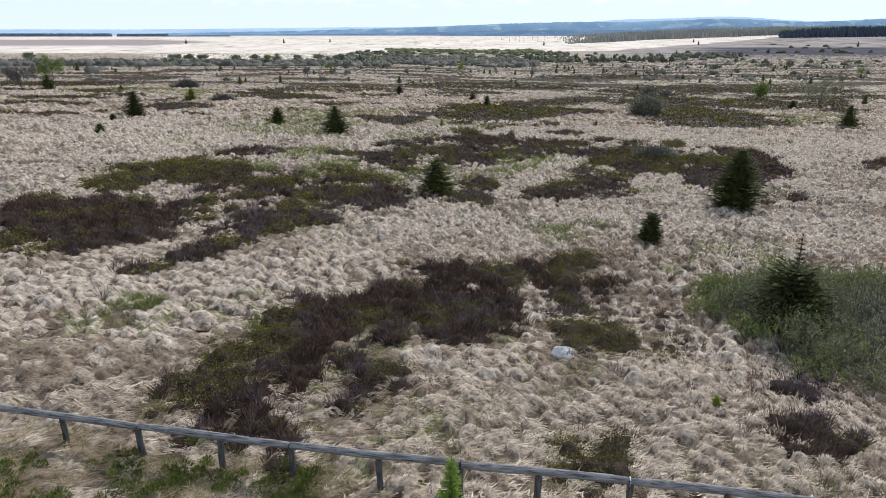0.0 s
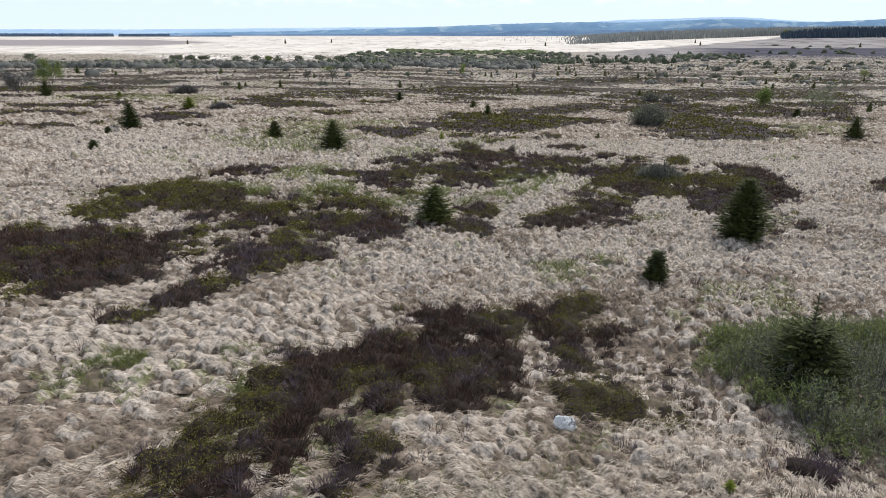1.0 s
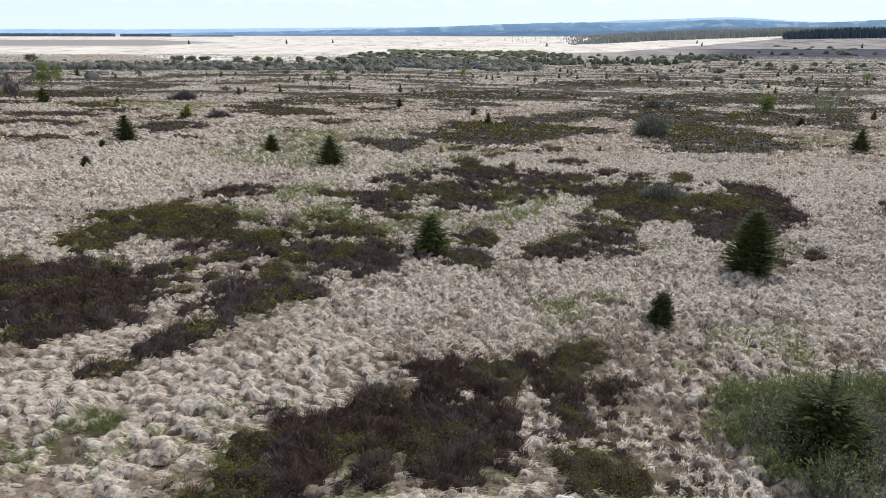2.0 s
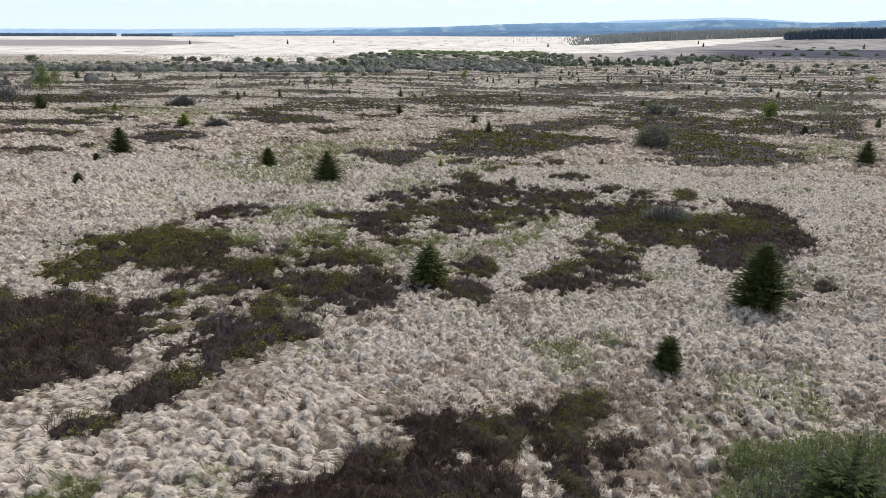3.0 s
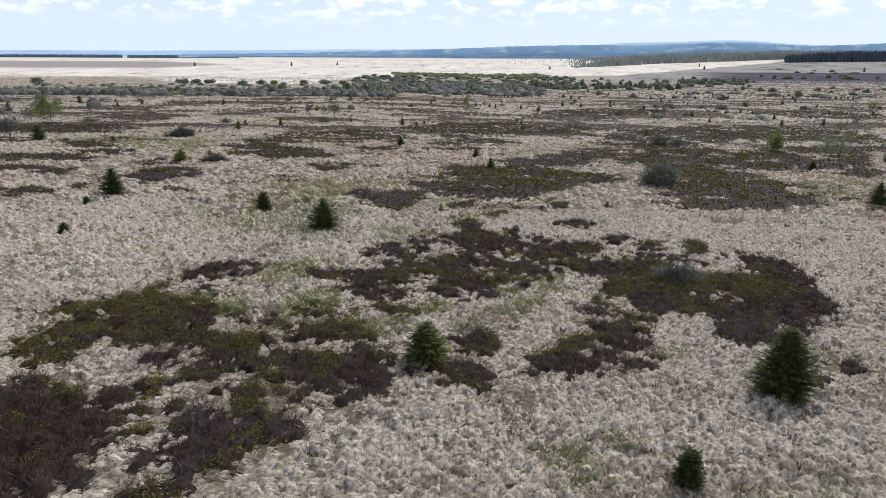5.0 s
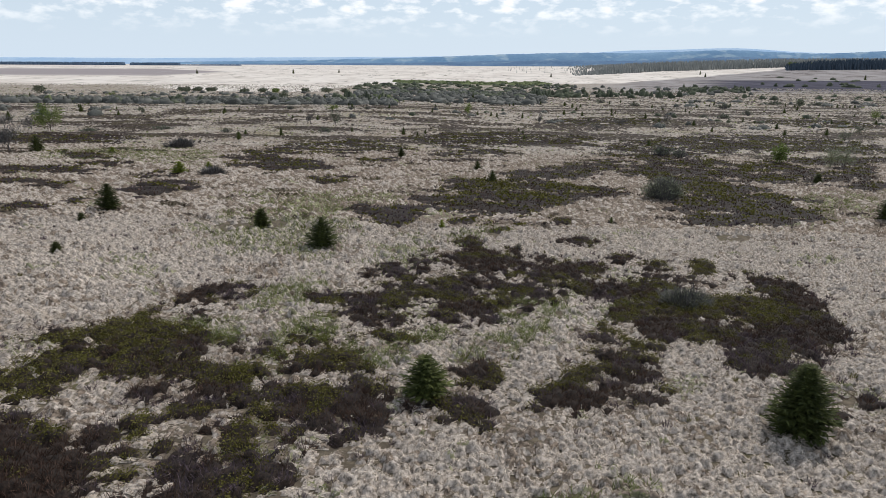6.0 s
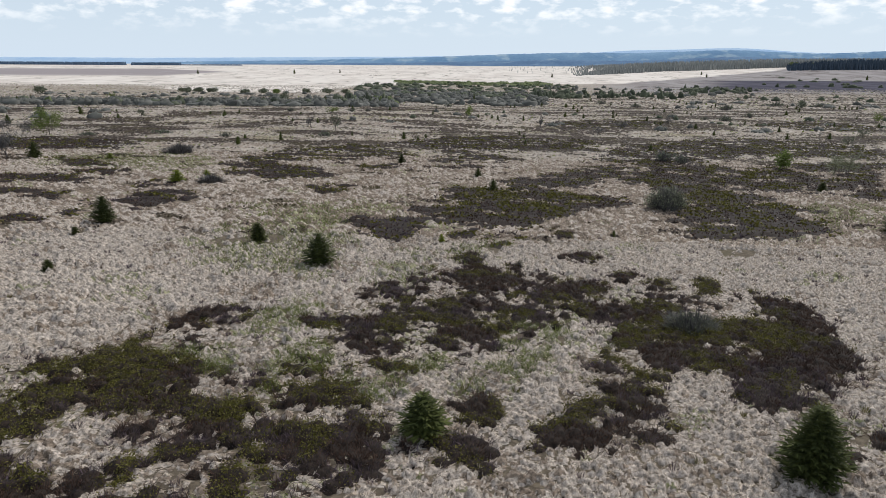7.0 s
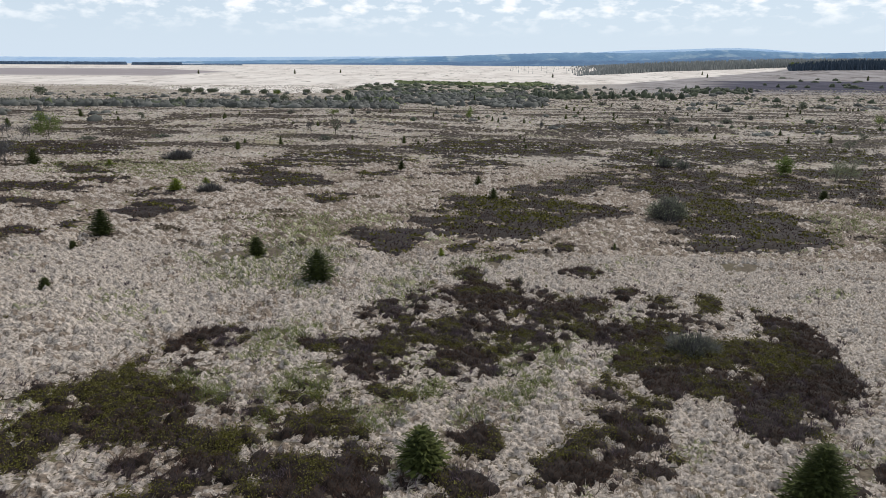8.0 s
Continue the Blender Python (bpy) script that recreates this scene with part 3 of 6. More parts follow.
heath(MIDDLE, "brown", 0.8, (25.4, 40.7), (28.3, 43.5), (31.2, 43.9), (28.1, 39.4), (25, 38.8))
heath(MIDDLE, "brown", 0.9, (-17.5, 26.6), (-17.2, 27.4), (-16.2, 26.7), (-15.8, 25.5), (-16.5, 25.5))
heath(MIDDLE, "grey", 0.9, (11.4, 65.5), (10.6, 65.9), (10.3, 63.5), (11.1, 63.6))
heath(FAR, "grey", 0.9, (-8.4, 69.9), (-5.8, 70.3), (-2.2, 69.3), (-2.2, 64.2), (-3.8, 60), (-6.3, 61.6))
heath(FAR, "brown", 0.9, (-4.1, 73.9), (-2.8, 77.1), (0.8, 76.1), (2.8, 73.5), (0.8, 71.3), (-2.5, 70.8))
heath(FAR, "olive", 0.9, (0.1, 83.9), (5.7, 89), (12.1, 90.1), (17.8, 87), (17.2, 81), (12.9, 78), (9, 75.9), (5.6, 76.9), (0.8, 77))
heath(FAR, "brown", 0.92, (3.5, 70.9), (5.4, 74.7), (10.2, 76), (12.1, 76.9), (11, 73.3), (8.2, 68.5), (4.9, 67.6))
heath(FAR, "brown", 0.9, (17.8, 87), (21.1, 86.3), (20.2, 81.4), (16.9, 79.6))
heath(FAR, "brown", 0.75, (12.5, 105.7), (18, 108.1), (25.8, 120.2), (32, 125.7), (25.8, 108.5), (19.9, 98.7), (17.3, 91.1), (11.5, 90.9), (6.6, 92.2))
heath(FAR, "brown", 0.92, (24.6, 76.7), (29.3, 79.5), (32.3, 79.4), (35.3, 79.2), (37.9, 77.2), (38.9, 74), (34.5, 67.6), (30.9, 65.5), (27.5, 65.7), (25.3, 65.4), (22.7, 65.1), (23.5, 68.7), (23.3, 71.8))
heath(FAR, "olive", 0.93, (25.9, 82.3), (30.2, 89.1), (34.5, 95.1), (36.8, 93.3), (35.2, 83.1), (32, 78.7), (29, 78.9), (24.3, 75.8))
heath(FAR, "mixed", 0.7, (1.5, 64.7), (3.8, 66.1), (6.3, 65.3), (5.7, 62), (3.1, 61.1), (1.5, 62.6))
heath(FAR, "grey", 0.85, (-33, 73.3), (-35.7, 84.3), (-30, 83.3), (-27.2, 78.1), (-28.1, 72.8), (-30.1, 71.1))
heath(FAR, "brown", 0.6, (-38.6, 86.8), (-34.6, 89.4), (-30.8, 85.2), (-35.2, 83.1))
heath(FAR, "brown", 0.9, (-53.9, 80.9), (-50.2, 81), (-44.2, 80.7), (-41.9, 77.4), (-46.8, 76.1), (-50.3, 75.9))
heath(FAR, "brown", 0.8, (-43.1, 65.9), (-37.1, 66.3), (-36, 63.6), (-40.9, 62.9))
heath(FAR, "grey", 0.45, (-40.7, 74.9), (-38.6, 79.7), (-32.3, 68.3), (-35, 67.1))
heath(FAR, "brown", 0.8, (-15.5, 87.2), (-12.7, 90), (-11.3, 85.9), (-14.4, 83.7))
heath(FAR, "grey", 0.9, (-50.6, 97.6), (-46.8, 99.6), (-44.3, 93.5), (-47.7, 93.2))
heath(FAR, "grey", 0.75, (-52.1, 91.4), (-47.9, 94.3), (-44.3, 86.6), (-49.9, 86.2))
heath(FAR, "mixed", 0.6, (-36.2, 115.3), (-31.3, 132.5), (-21.4, 151.4), (-11, 144.3), (-7.6, 132), (-14.8, 120.8), (-23.5, 116.1), (-30.8, 112.7))
heath(FAR, "mixed", 0.5, (-32.5, 102), (-27.7, 111.2), (-21.9, 109), (-16.3, 103.1), (-17.6, 96.5), (-22.7, 92.8), (-26.4, 95.2))
heath(FAR, "brown", 0.8, (-108.7, 155.8), (-91.4, 159), (-65.1, 147.5), (-64.5, 130.3), (-88.7, 128.5))
heath(FAR, "brown", 0.6, (-13, 154.1), (-5.1, 177.7), (15.4, 181.2), (38.5, 178.9), (31.3, 148.4), (20.6, 154), (12.4, 144.1), (0.7, 144.2))
heath(FAR, "brown", 0.6, (-4.1, 119.4), (0.7, 135.3), (8.5, 138.6), (11.6, 129.4), (6.5, 119.5))
heath(FAR, "brown", 0.72, (28.3, 131.9), (41.3, 166.7), (49.6, 172.3), (71.1, 173.8), (69.7, 154.1), (57.9, 142), (39, 125.8), (30.3, 127))
heath(FAR, "mixed", 0.85, (37, 104.9), (50.5, 119.7), (59.8, 123.3), (55.2, 113.1), (45.6, 106.5), (38.1, 102.3))
heath(FAR, "brown", 0.8, (28.9, 107.3), (33.8, 121.3), (46.7, 127.3), (39.3, 111.4), (30.7, 101.9))
heath(FAR, "brown", 0.85, (58.3, 120.2), (65.4, 130.2), (88.2, 133.3), (80.1, 121.4), (61.2, 116.8))
heath(FAR, "brown", 0.8, (49.2, 99.2), (54.3, 99), (51, 94.6), (47.2, 94.4))
heath(FAR, "brown", 0.7, (52.6, 93.8), (63.1, 96.5), (57.9, 89), (51.1, 90.3))
heath(FAR, "brown", 0.85, (-13.2, 109), (-6.7, 116.3), (-6.7, 109.1), (-11.9, 106))
heath(FAR, "brown", 0.85, (-4.2, 112.5), (5.5, 120.1), (4.4, 114.5), (-2.8, 110.7))
GREEN.append(((-13.1, 37.9), (-10, 37.5), (-8.7, 35.2), (-10.4, 33.8), (-12.3, 35)))
GREEN.append(((-7.5, 38.4), (-4.8, 38.6), (-4, 35.6), (-6.3, 34.6), (-6.3, 31.2), (-7.7, 32)))
GREEN.append(((3.4, 39.9), (7, 42.4), (7.5, 39.5), (6.1, 35.7), (3.2, 34.2), (0.8, 32.5), (1.3, 35.4)))
GREEN.append(((8, 39.9), (10.4, 41.3), (10.2, 39), (7.9, 38.4)))
GREEN.append(((-4.9, 34), (-2.7, 35.7), (-0.2, 36.4), (-0.6, 33.3), (-2.8, 32.3)))
GREEN.append(((3.8, 23.6), (6.5, 26.2), (6.8, 24.8), (5, 23.1), (4, 22.2)))
GREEN.append(((-10.5, 41.8), (-8.4, 44.6), (-6.4, 41.3), (-7.5, 38.4), (-9.6, 38.2)))
LAWN.append(((-8.6, 14.7), (-8.7, 15.4), (-7.9, 16.5), (-7.3, 15.5), (-7.9, 14.6)))
LAWN.append(((-4.9, 14.2), (-4.8, 14.9), (-4, 14.9), (-3.9, 14.1)))
PALE_GREEN.append(((-21.2, 74.2), (-4.3, 80.2), (-1.3, 66.5), (-9, 70.4), (-6.3, 57.9), (-8, 49), (-18.1, 50.5), (-18.3, 62.1)))
PALE_GREEN.append(((-3.7, 59.1), (3.6, 60.9), (5, 55.9), (-0.8, 52.3), (-1.9, 45.2), (-5.1, 49.3)))

heath(MIDDLE, "brown", 0.42, (-3.9, 34.9), (-5.7, 38.5), (-3.7, 43.2), (0.5, 52.3), (5.9, 52.9), (10.5, 49.6), (9, 42.2), (5.6, 40.8), (3.5, 38.1), (0, 35.4))
heath(MIDDLE, "brown", 0.5, (-18.3, 34.6), (-16.2, 35.9), (-14, 39), (-13, 40.7), (-12, 34.2), (-15.2, 33.1))
heath(MIDDLE, "brown", 0.4, (-11.3, 24.9), (-11.8, 28.3), (-6.9, 29.9), (-4.5, 27.3), (-7.2, 25.1), (-7.5, 22.6), (-8.9, 21.5), (-10.3, 23.3))
heath(FAR, "mixed", 0.72, (32.2, 93.8), (37.2, 103.2), (45.6, 106.5), (55.2, 113.1), (54, 104.1), (47.5, 98.6), (39.5, 92.9), (38, 94.4))

heath(FAR, "brown", 0.70, (26.4, 111.2), (41.8, 128.1), (52.1, 121.3), (61.7, 109.7), (61.6, 101.3), (49.4, 96.3), (35.5, 97.7), (25.9, 99.4))
heath(FAR, "mixed", 0.66, (51.4, 178.3), (79.4, 193.7), (97.3, 175.7), (102.0, 165.1), (87.3, 140.9), (69.6, 142.8), (55.0, 149.5))
heath(FAR, "mixed", 0.78, (-0.4, 90.0), (7.9, 90.2), (17.1, 86.8), (20.8, 82.6), (12.4, 74.9), (4.0, 69.2), (-0.1, 67.9))
heath(FAR, "brown", 0.68, (-1.6, 175.6), (9.9, 188.1), (24.2, 180.8), (37.8, 175.6), (24.8, 148.9), (10.3, 148.3), (-0.3, 131.0))
heath(FAR, "mixed", 0.74, (28.9, 101.6), (33.9, 97.4), (40.8, 90.9), (41.0, 80.7), (32.8, 75.0), (27.1, 77.1), (27.5, 89.5))
heath(FAR, "brown", 0.56, (111.4, 255.6), (149.1, 283.5), (156.0, 250.8), (139.7, 223.1), (117.7, 221.2))
heath(FAR, "brown", 0.5, (33.9, 253.6), (67.4, 290.4), (86.7, 262.8), (60.4, 228.2), (35.3, 223.0))
heath(FAR, "brown", 0.7, (34.1, 126.3), (48.9, 142.5), (35.0, 113.0), (28.0, 107.1))
heath(FAR, "brown", 0.85, (-63.1, 113.5), (-56.9, 113.9), (-49.4, 104.7), (-54.8, 102.3))
heath(FAR, "brown", 0.90, (-58.8, 93.7), (-51.6, 93.0), (-47.2, 86.8), (-53.0, 85.1))
heath(FAR, "brown", 0.85, (-52.5, 101.2), (-46.5, 99.0), (-44.5, 93.5), (-47.9, 94.3))
heath(FAR, "brown", 0.70, (-33.9, 108.3), (-28.1, 112.6), (-15.7, 103.2), (-15.1, 95.4), (-23.5, 95.8), (-29.2, 99.1))
heath(FAR, "brown", 0.75, (66.9, 123.7), (73.7, 119.6), (61.4, 100.3), (59.3, 105.5))
heath(FAR, "brown", 0.85, (53.3, 96.5), (60.4, 98.8), (55.7, 91.3), (52.1, 92.0))
PALE_GREEN.append(((-70.7, 119.9), (-48.9, 123.2), (-32.7, 110.0), (-38.5, 98.8), (-59.6, 104.7)))
PALE_GREEN.append(((40.5, 84.7), (55.0, 90.9), (43.7, 72.6), (35.3, 69.1)))
heath(MIDDLE, "brown", 0.92, (-18.0, 24.4), (-17.4, 26.0), (-15.3, 24.6), (-13.4, 21.0), (-14.0, 20.1), (-15.3, 20.5))

TRODDEN = [(-8.2, 8.9, -5.6, 8.4, 1.3), (-5.4, 8.3, -2.7, 8.1, 1.1), (2.6, 7.4, 5.5, 7.2, 0.5)]


def inside(x, y, strokes, ragged=0.5):
    """How deep a place lies inside strokes of x0, y0, x1, y1, half width (metres, negative outside), with a ragged edge."""
    best = np.full(np.shape(x), -99.0)
    for x0, y0, x1, y1, r in strokes:
        dx, dy = x1 - x0, y1 - y0
        t = np.clip(((x - x0) * dx + (y - y0) * dy) / (dx * dx + dy * dy + 1e-9), 0, 1)
        best = np.maximum(best, r - np.hypot(x - x0 - t * dx, y - y0 - t * dy))
    return best + ragged * 5.0 * (fbm(x, y, 1.5, 4) - 0.5)


def depth_in(x, y, corners):
    """How deep a place lies inside an outline (metres, negative outside; -99 far away)."""
    c = np.array(corners, float)
    out = np.full(np.shape(x), -99.0)
    near = (x > c[:, 0].min() - 4) & (x < c[:, 0].max() + 4) & (y > c[:, 1].min() - 4) & (y < c[:, 1].max() + 4)
    px, py = x[near], y[near]
    best, odd = np.full(len(px), 1e9), np.zeros(len(px), bool)
    for (x0, y0), (x1, y1) in zip(c, np.roll(c, -1, 0)):
        dx, dy = x1 - x0, y1 - y0
        t = np.clip(((px - x0) * dx + (py - y0) * dy) / (dx * dx + dy * dy + 1e-9), 0, 1)
        best = np.minimum(best, np.hypot(px - x0 - t * dx, py - y0 - t * dy))
        if y0 != y1:
            odd ^= ((y0 > py) != (y1 > py)) & (px < x0 + (py - y0) * dx / dy)
    out[near] = np.where(odd, best, -best)
    return out


def fray(x, y, amount=1.0):
    """The raggedness of a patch's rim in metres, coarser farther out."""
    far = np.clip((y - 20) / 100, 0, 1)
    return amount * ((1.5 + 5.0 * far) * (fbm(x, y, 0.8, 4) - 0.5) + (1.2 + 8.0 * far) * (fbm(x + 9, y + 5, 2.6, 4) - 0.5))


def grown(x, y, patches):
    """How deep a place lies in the heath of these patches, thin patches broken up by gaps."""
    x, y = np.asarray(x, float), np.asarray(y, float)
    best, edge = np.full(x.shape, -99.0), fray(x, y)
    hole = fbm(x + 50, y + 20, 0.9, 4) * np.where(y < 60, 1, 0) + fbm(x / 2.6 + 50, y / 1.2 + 20, 1.6, 5) * np.where(y < 60, 0, 1)
    for tone, cover, corners in patches:
        d = depth_in(x, y, corners) + edge
        best = np.maximum(best, np.where(hole < 0.465 + 0.38 * (cover - 0.45) if cover < 0.95 else True, d, np.minimum(d, -0.3)))
    return best


def area(x, y, outlines, ragged=1.0):
    x, y = np.asarray(x, float), np.asarray(y, float)
    best = np.full(x.shape, -99.0)
    for corners in outlines:
        best = np.maximum(best, depth_in(x, y, corners))
    return best + fray(x, y, ragged)


def far_heath(x, y):
    """Above zero where unplanned heath streaks the open moor beyond the near shelf."""
    deep = 1 + 0.35 * np.clip((y - 105) / 200, 0, 1)
    streaks = fbm(x / 2.3 + 3 * fbm(x, y, 30.0, 2), y / deep, 9.0, 7) - 0.575 + 0.02 * np.clip((y - 100) / 40, 0, 1) + 0.03 * np.clip((x / y - 0.1) / 0.2, 0, 1)
    dabs = fbm(x / 1.6 + 40, y + 70, 2.6, 4) - 0.665
    return np.maximum(streaks - 0.07 * np.clip((150 - y) / 40, 0, 1) - 0.3 * np.clip((116 - y) / 26, 0, 1), dabs)


TONES = {"brown": (0.60, 0.24), "grey": (0.24, 0.60), "olive": (0.10, 0.04), "mixed": (0.46, 0.24)}


def shrub_patch(name, tone, cover, corners, label, height, gap, twigs, width, taken=()):
    """A low thicket of rounded bushes side by side, each a dark cushion bristling with shoots or small leaves."""
    c = np.array(corners)
    pad = 0.8 + 0.02 * c[:, 1].mean()
    box = (c[:, 0].min() - pad, c[:, 0].max() + pad, c[:, 1].min() - pad, c[:, 1].max() + pad)
    x, y = jitter_grid(*box, gap)
    d = grown(x, y, [(tone, cover, corners)])
    if taken:
        d = np.minimum(d, -grown(x, y, taken) - 0.1)
    ok = (d + rng.uniform(-0.42, 0.46, len(x)) > 0) & (rng.uniform(0, 1, len(x)) > 0.05)
    x, y, d = x[ok], y[ok], d[ok]
    n = len(x)
    if not n:
        return
    rad = rng.uniform(0.55, 1.05, n) * gap
    top = height * rng.uniform(0.35, 1.25, n) * np.clip(0.62 + 0.6 * d, 0.4, 1)
    brown, grey = TONES[tone]
    pick = np.clip(0.5 + 3.2 * (fbm(x, y, 1.5, 3) - 0.5) + rng.normal(0, 0.16, n), 0, 0.999)
    sort = np.where(pick < brown, 0, np.where(pick < brown + grey, 1, 2))
    # dark cushions of litter, blackened for the shade between the shoots
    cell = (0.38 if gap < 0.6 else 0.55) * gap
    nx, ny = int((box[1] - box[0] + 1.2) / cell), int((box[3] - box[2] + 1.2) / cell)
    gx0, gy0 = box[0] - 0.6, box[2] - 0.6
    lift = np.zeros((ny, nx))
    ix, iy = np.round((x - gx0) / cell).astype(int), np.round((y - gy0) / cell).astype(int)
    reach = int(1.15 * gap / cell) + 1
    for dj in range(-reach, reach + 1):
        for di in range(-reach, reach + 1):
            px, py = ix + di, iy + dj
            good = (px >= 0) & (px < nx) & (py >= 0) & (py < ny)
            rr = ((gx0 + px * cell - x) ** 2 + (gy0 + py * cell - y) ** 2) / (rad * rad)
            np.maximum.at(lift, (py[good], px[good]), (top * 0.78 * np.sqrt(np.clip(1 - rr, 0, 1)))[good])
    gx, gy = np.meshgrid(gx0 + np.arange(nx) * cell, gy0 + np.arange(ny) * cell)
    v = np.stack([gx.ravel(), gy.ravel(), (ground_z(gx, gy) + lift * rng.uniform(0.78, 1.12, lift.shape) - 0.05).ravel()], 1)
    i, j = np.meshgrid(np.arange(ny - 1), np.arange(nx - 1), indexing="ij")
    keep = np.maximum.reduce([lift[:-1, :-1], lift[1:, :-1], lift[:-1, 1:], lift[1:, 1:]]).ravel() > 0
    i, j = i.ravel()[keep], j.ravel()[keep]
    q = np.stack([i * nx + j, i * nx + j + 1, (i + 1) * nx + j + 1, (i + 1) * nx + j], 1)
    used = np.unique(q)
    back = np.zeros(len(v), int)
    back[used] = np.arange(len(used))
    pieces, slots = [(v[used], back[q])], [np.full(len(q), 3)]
    # shoots fan out from each cushion
    for kind in (0, 1, 2):
        own = np.repeat(np.flatnonzero(sort == kind), twigs if kind < 2 else int((2 if gap < 0.6 else 1.3) * twigs))
        m = len(own)
        if not m:
            continue
        az, r = rng.uniform(0, 2 * np.pi, m), np.sqrt(rng.uniform(0, 1, m))
        out = np.stack([np.cos(az), np.sin(az), 0 * az], 1)
        base = np.stack([x[own], y[own], ground_z(x[own], y[own])], 1)
        rise = top[own] * 0.78 * np.sqrt(np.clip(1 - r * r, 0, 1))
        root = base + out * (r * rad[own])[:, None] + np.array([0, 0, 1.0]) * (rise - 0.07)[:, None]
        way = out * (0.8 * r)[:, None] + rng.normal(0, 0.26, (m, 3)) * [1, 1, 0.4] + [0, 0, 0.85]
        ln = (height * rng.uniform(0.22, 0.58, m))[:, None]
        if kind == 2:
            piece = leaves(root + way * ln * rng.uniform(0.45, 1.0, (m, 1)), (width + (0.0 if gap < 0.35 else 0.006)) * rng.uniform(2.4, 4.0, m), 1.0, 1.1)
        else:
            piece = slips(root, root + way * ln, width * rng.uniform(0.7, 1.4, m), 0.55)
        pieces.append(piece)
        slots.append(np.full(len(piece[1]), kind))
    v, q = joined(pieces)
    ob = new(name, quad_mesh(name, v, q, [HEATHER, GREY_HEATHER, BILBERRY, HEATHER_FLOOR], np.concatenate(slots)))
    tagged(ob, label, "bilberry" if tone == "olive" else "heather", kind="stuff")


SAID = {"brown": "dark brown heather thicket among pale grass", "grey": "purple-grey heather thicket among pale grass",
        "olive": "olive-green bilberry scrub with brown heather in pale grass", "mixed": "brown heather mixed with olive bilberry in pale grass"}
for zone, height, gap, twigs, width in ((NEAR, 0.40, 0.32, 90, 0.0112), (MIDDLE, 0.46, 0.38, 42, 0.0165), (TALL, 0.58, 0.38, 42, 0.0165), (FAR, 0.40, 0.85, 9, 0.098)):
    for tone, cover, corners in zone:
        strewn = cover < 0.7
        shrub_patch("strewn_heather" if strewn else "bilberry_patch" if tone == "olive" else "heather_patch", tone, cover, corners,
                    "low broken heather bushes strewn through pale grass" if strewn else SAID[tone], height * (0.8 if strewn else 1.0), gap, twigs, width, [p for p in zone if p[1] >= 0.7] if strewn else ())
HEATHS = NEAR + MIDDLE + FAR


def wild_heath(y0, y1, step, count, size, height, label, loose=0.16):
    """Low heath in broken strips over the open moor, too much to count: one mass of mats and tufts."""
    x, y = jitter_grid(-0.74 * y1 - 6, 0.74 * y1 + 6, y0, y1, step)
    ok = (abs(x) < 0.73 * y + 6) & ((y < 600) | (x > 0.2 * y))
    x, y = x[ok], y[ok]
    ok = (far_heath(x, y) + rng.uniform(-0.05, 0.02, len(x)) > 0) & (grown(x, y, FAR) < -0.5)
    x, y = np.repeat(x[ok], count), np.repeat(y[ok], count)
    m = len(x)
    x, y = x + rng.normal(0, 0.4 * step, m), y + rng.normal(0, 0.4 * step, m)
    lift = height * (0.25 + 0.9 * np.clip(far_heath(x, y) / 0.06, 0, 1)) * rng.uniform(0.3, 1.0, m)
    v, q = facing(np.stack([x, y, ground_z(x, y) + lift], 1), np.tile([0.0, -0.15, 1.0], (m, 1)), size, loose)
    tagged(new("wild_heath", quad_mesh("wild_heath", v, q, [FAR_HEATH])), label, "heather", kind="stuff")


def sprigs():
    """Single heather and dead-stem tufts strewn through the near grass."""
    x, y = jitter_grid(-44, 44, 8, 66, 0.62)
    ok = abs(x) < 0.70 * np.hypot(y, 7) + 3
    x, y = x[ok], y[ok]
    field = wobble(x, y, 0.33, 3.0) + 0.6 * wobble(x, y, 0.9, 7.0)
    beside = np.clip(area(x, y, [p[2] for p in HEATHS], 0.5) + 2.0, 0, 2) / 2
    ok = rng.uniform(0, 1, len(x)) < 0.015 + 0.07 * np.clip(field, 0, 1) + 0.16 * beside
    x, y = x[ok], y[ok]
    n = 30
    c = np.repeat(np.stack([x, y, ground_z(x, y)], 1), n, 0)
    m = len(c)
    az = rng.uniform(0, 2 * np.pi, m)
    size = np.repeat(rng.uniform(0.6, 1.3, len(x)), n)
    out = np.stack([np.cos(az), np.sin(az), 0 * az], 1) * (0.18 * size)[:, None]
    top = (0.24 * size * rng.uniform(0.7, 1.15, m))[:, None] * np.array([0, 0, 1.0])
    v, q = slips(c + rng.uniform(0.2, 0.8, (m, 1)) * out + 0.3 * top, c + rng.uniform(0.6, 1.2, (m, 1)) * out + top, 0.004 + 0.00045 * c[:, 1], 0.6)
    kind = np.repeat(np.where(rng.uniform(0, 1, len(x)) < 0.12, 1, 0), n)
    tagged(new("heather_sprigs", quad_mesh("heather_sprigs", v, q, [GREY_HEATHER, BILBERRY], kind)), "single brown heather sprigs strewn through the grass", "heather", kind="stuff")


sprigs()
wild_heath(62, 128, 0.45, 4, 0.32, 0.28, "small dark dabs of heath in the middle distance", 0.35)
wild_heath(128, 200, 0.8, 3, 0.72, 0.26, "broken strips of brown and olive heath far out on the moor")
wild_heath(200, 420, 1.7, 3, 1.25, 0.22, "broken strips of brown and olive heath near the shrub belt")
wild_heath(420, 860, 4.0, 2, 2.4, 0.3, "broken strips of brown heath around the shrub belt")


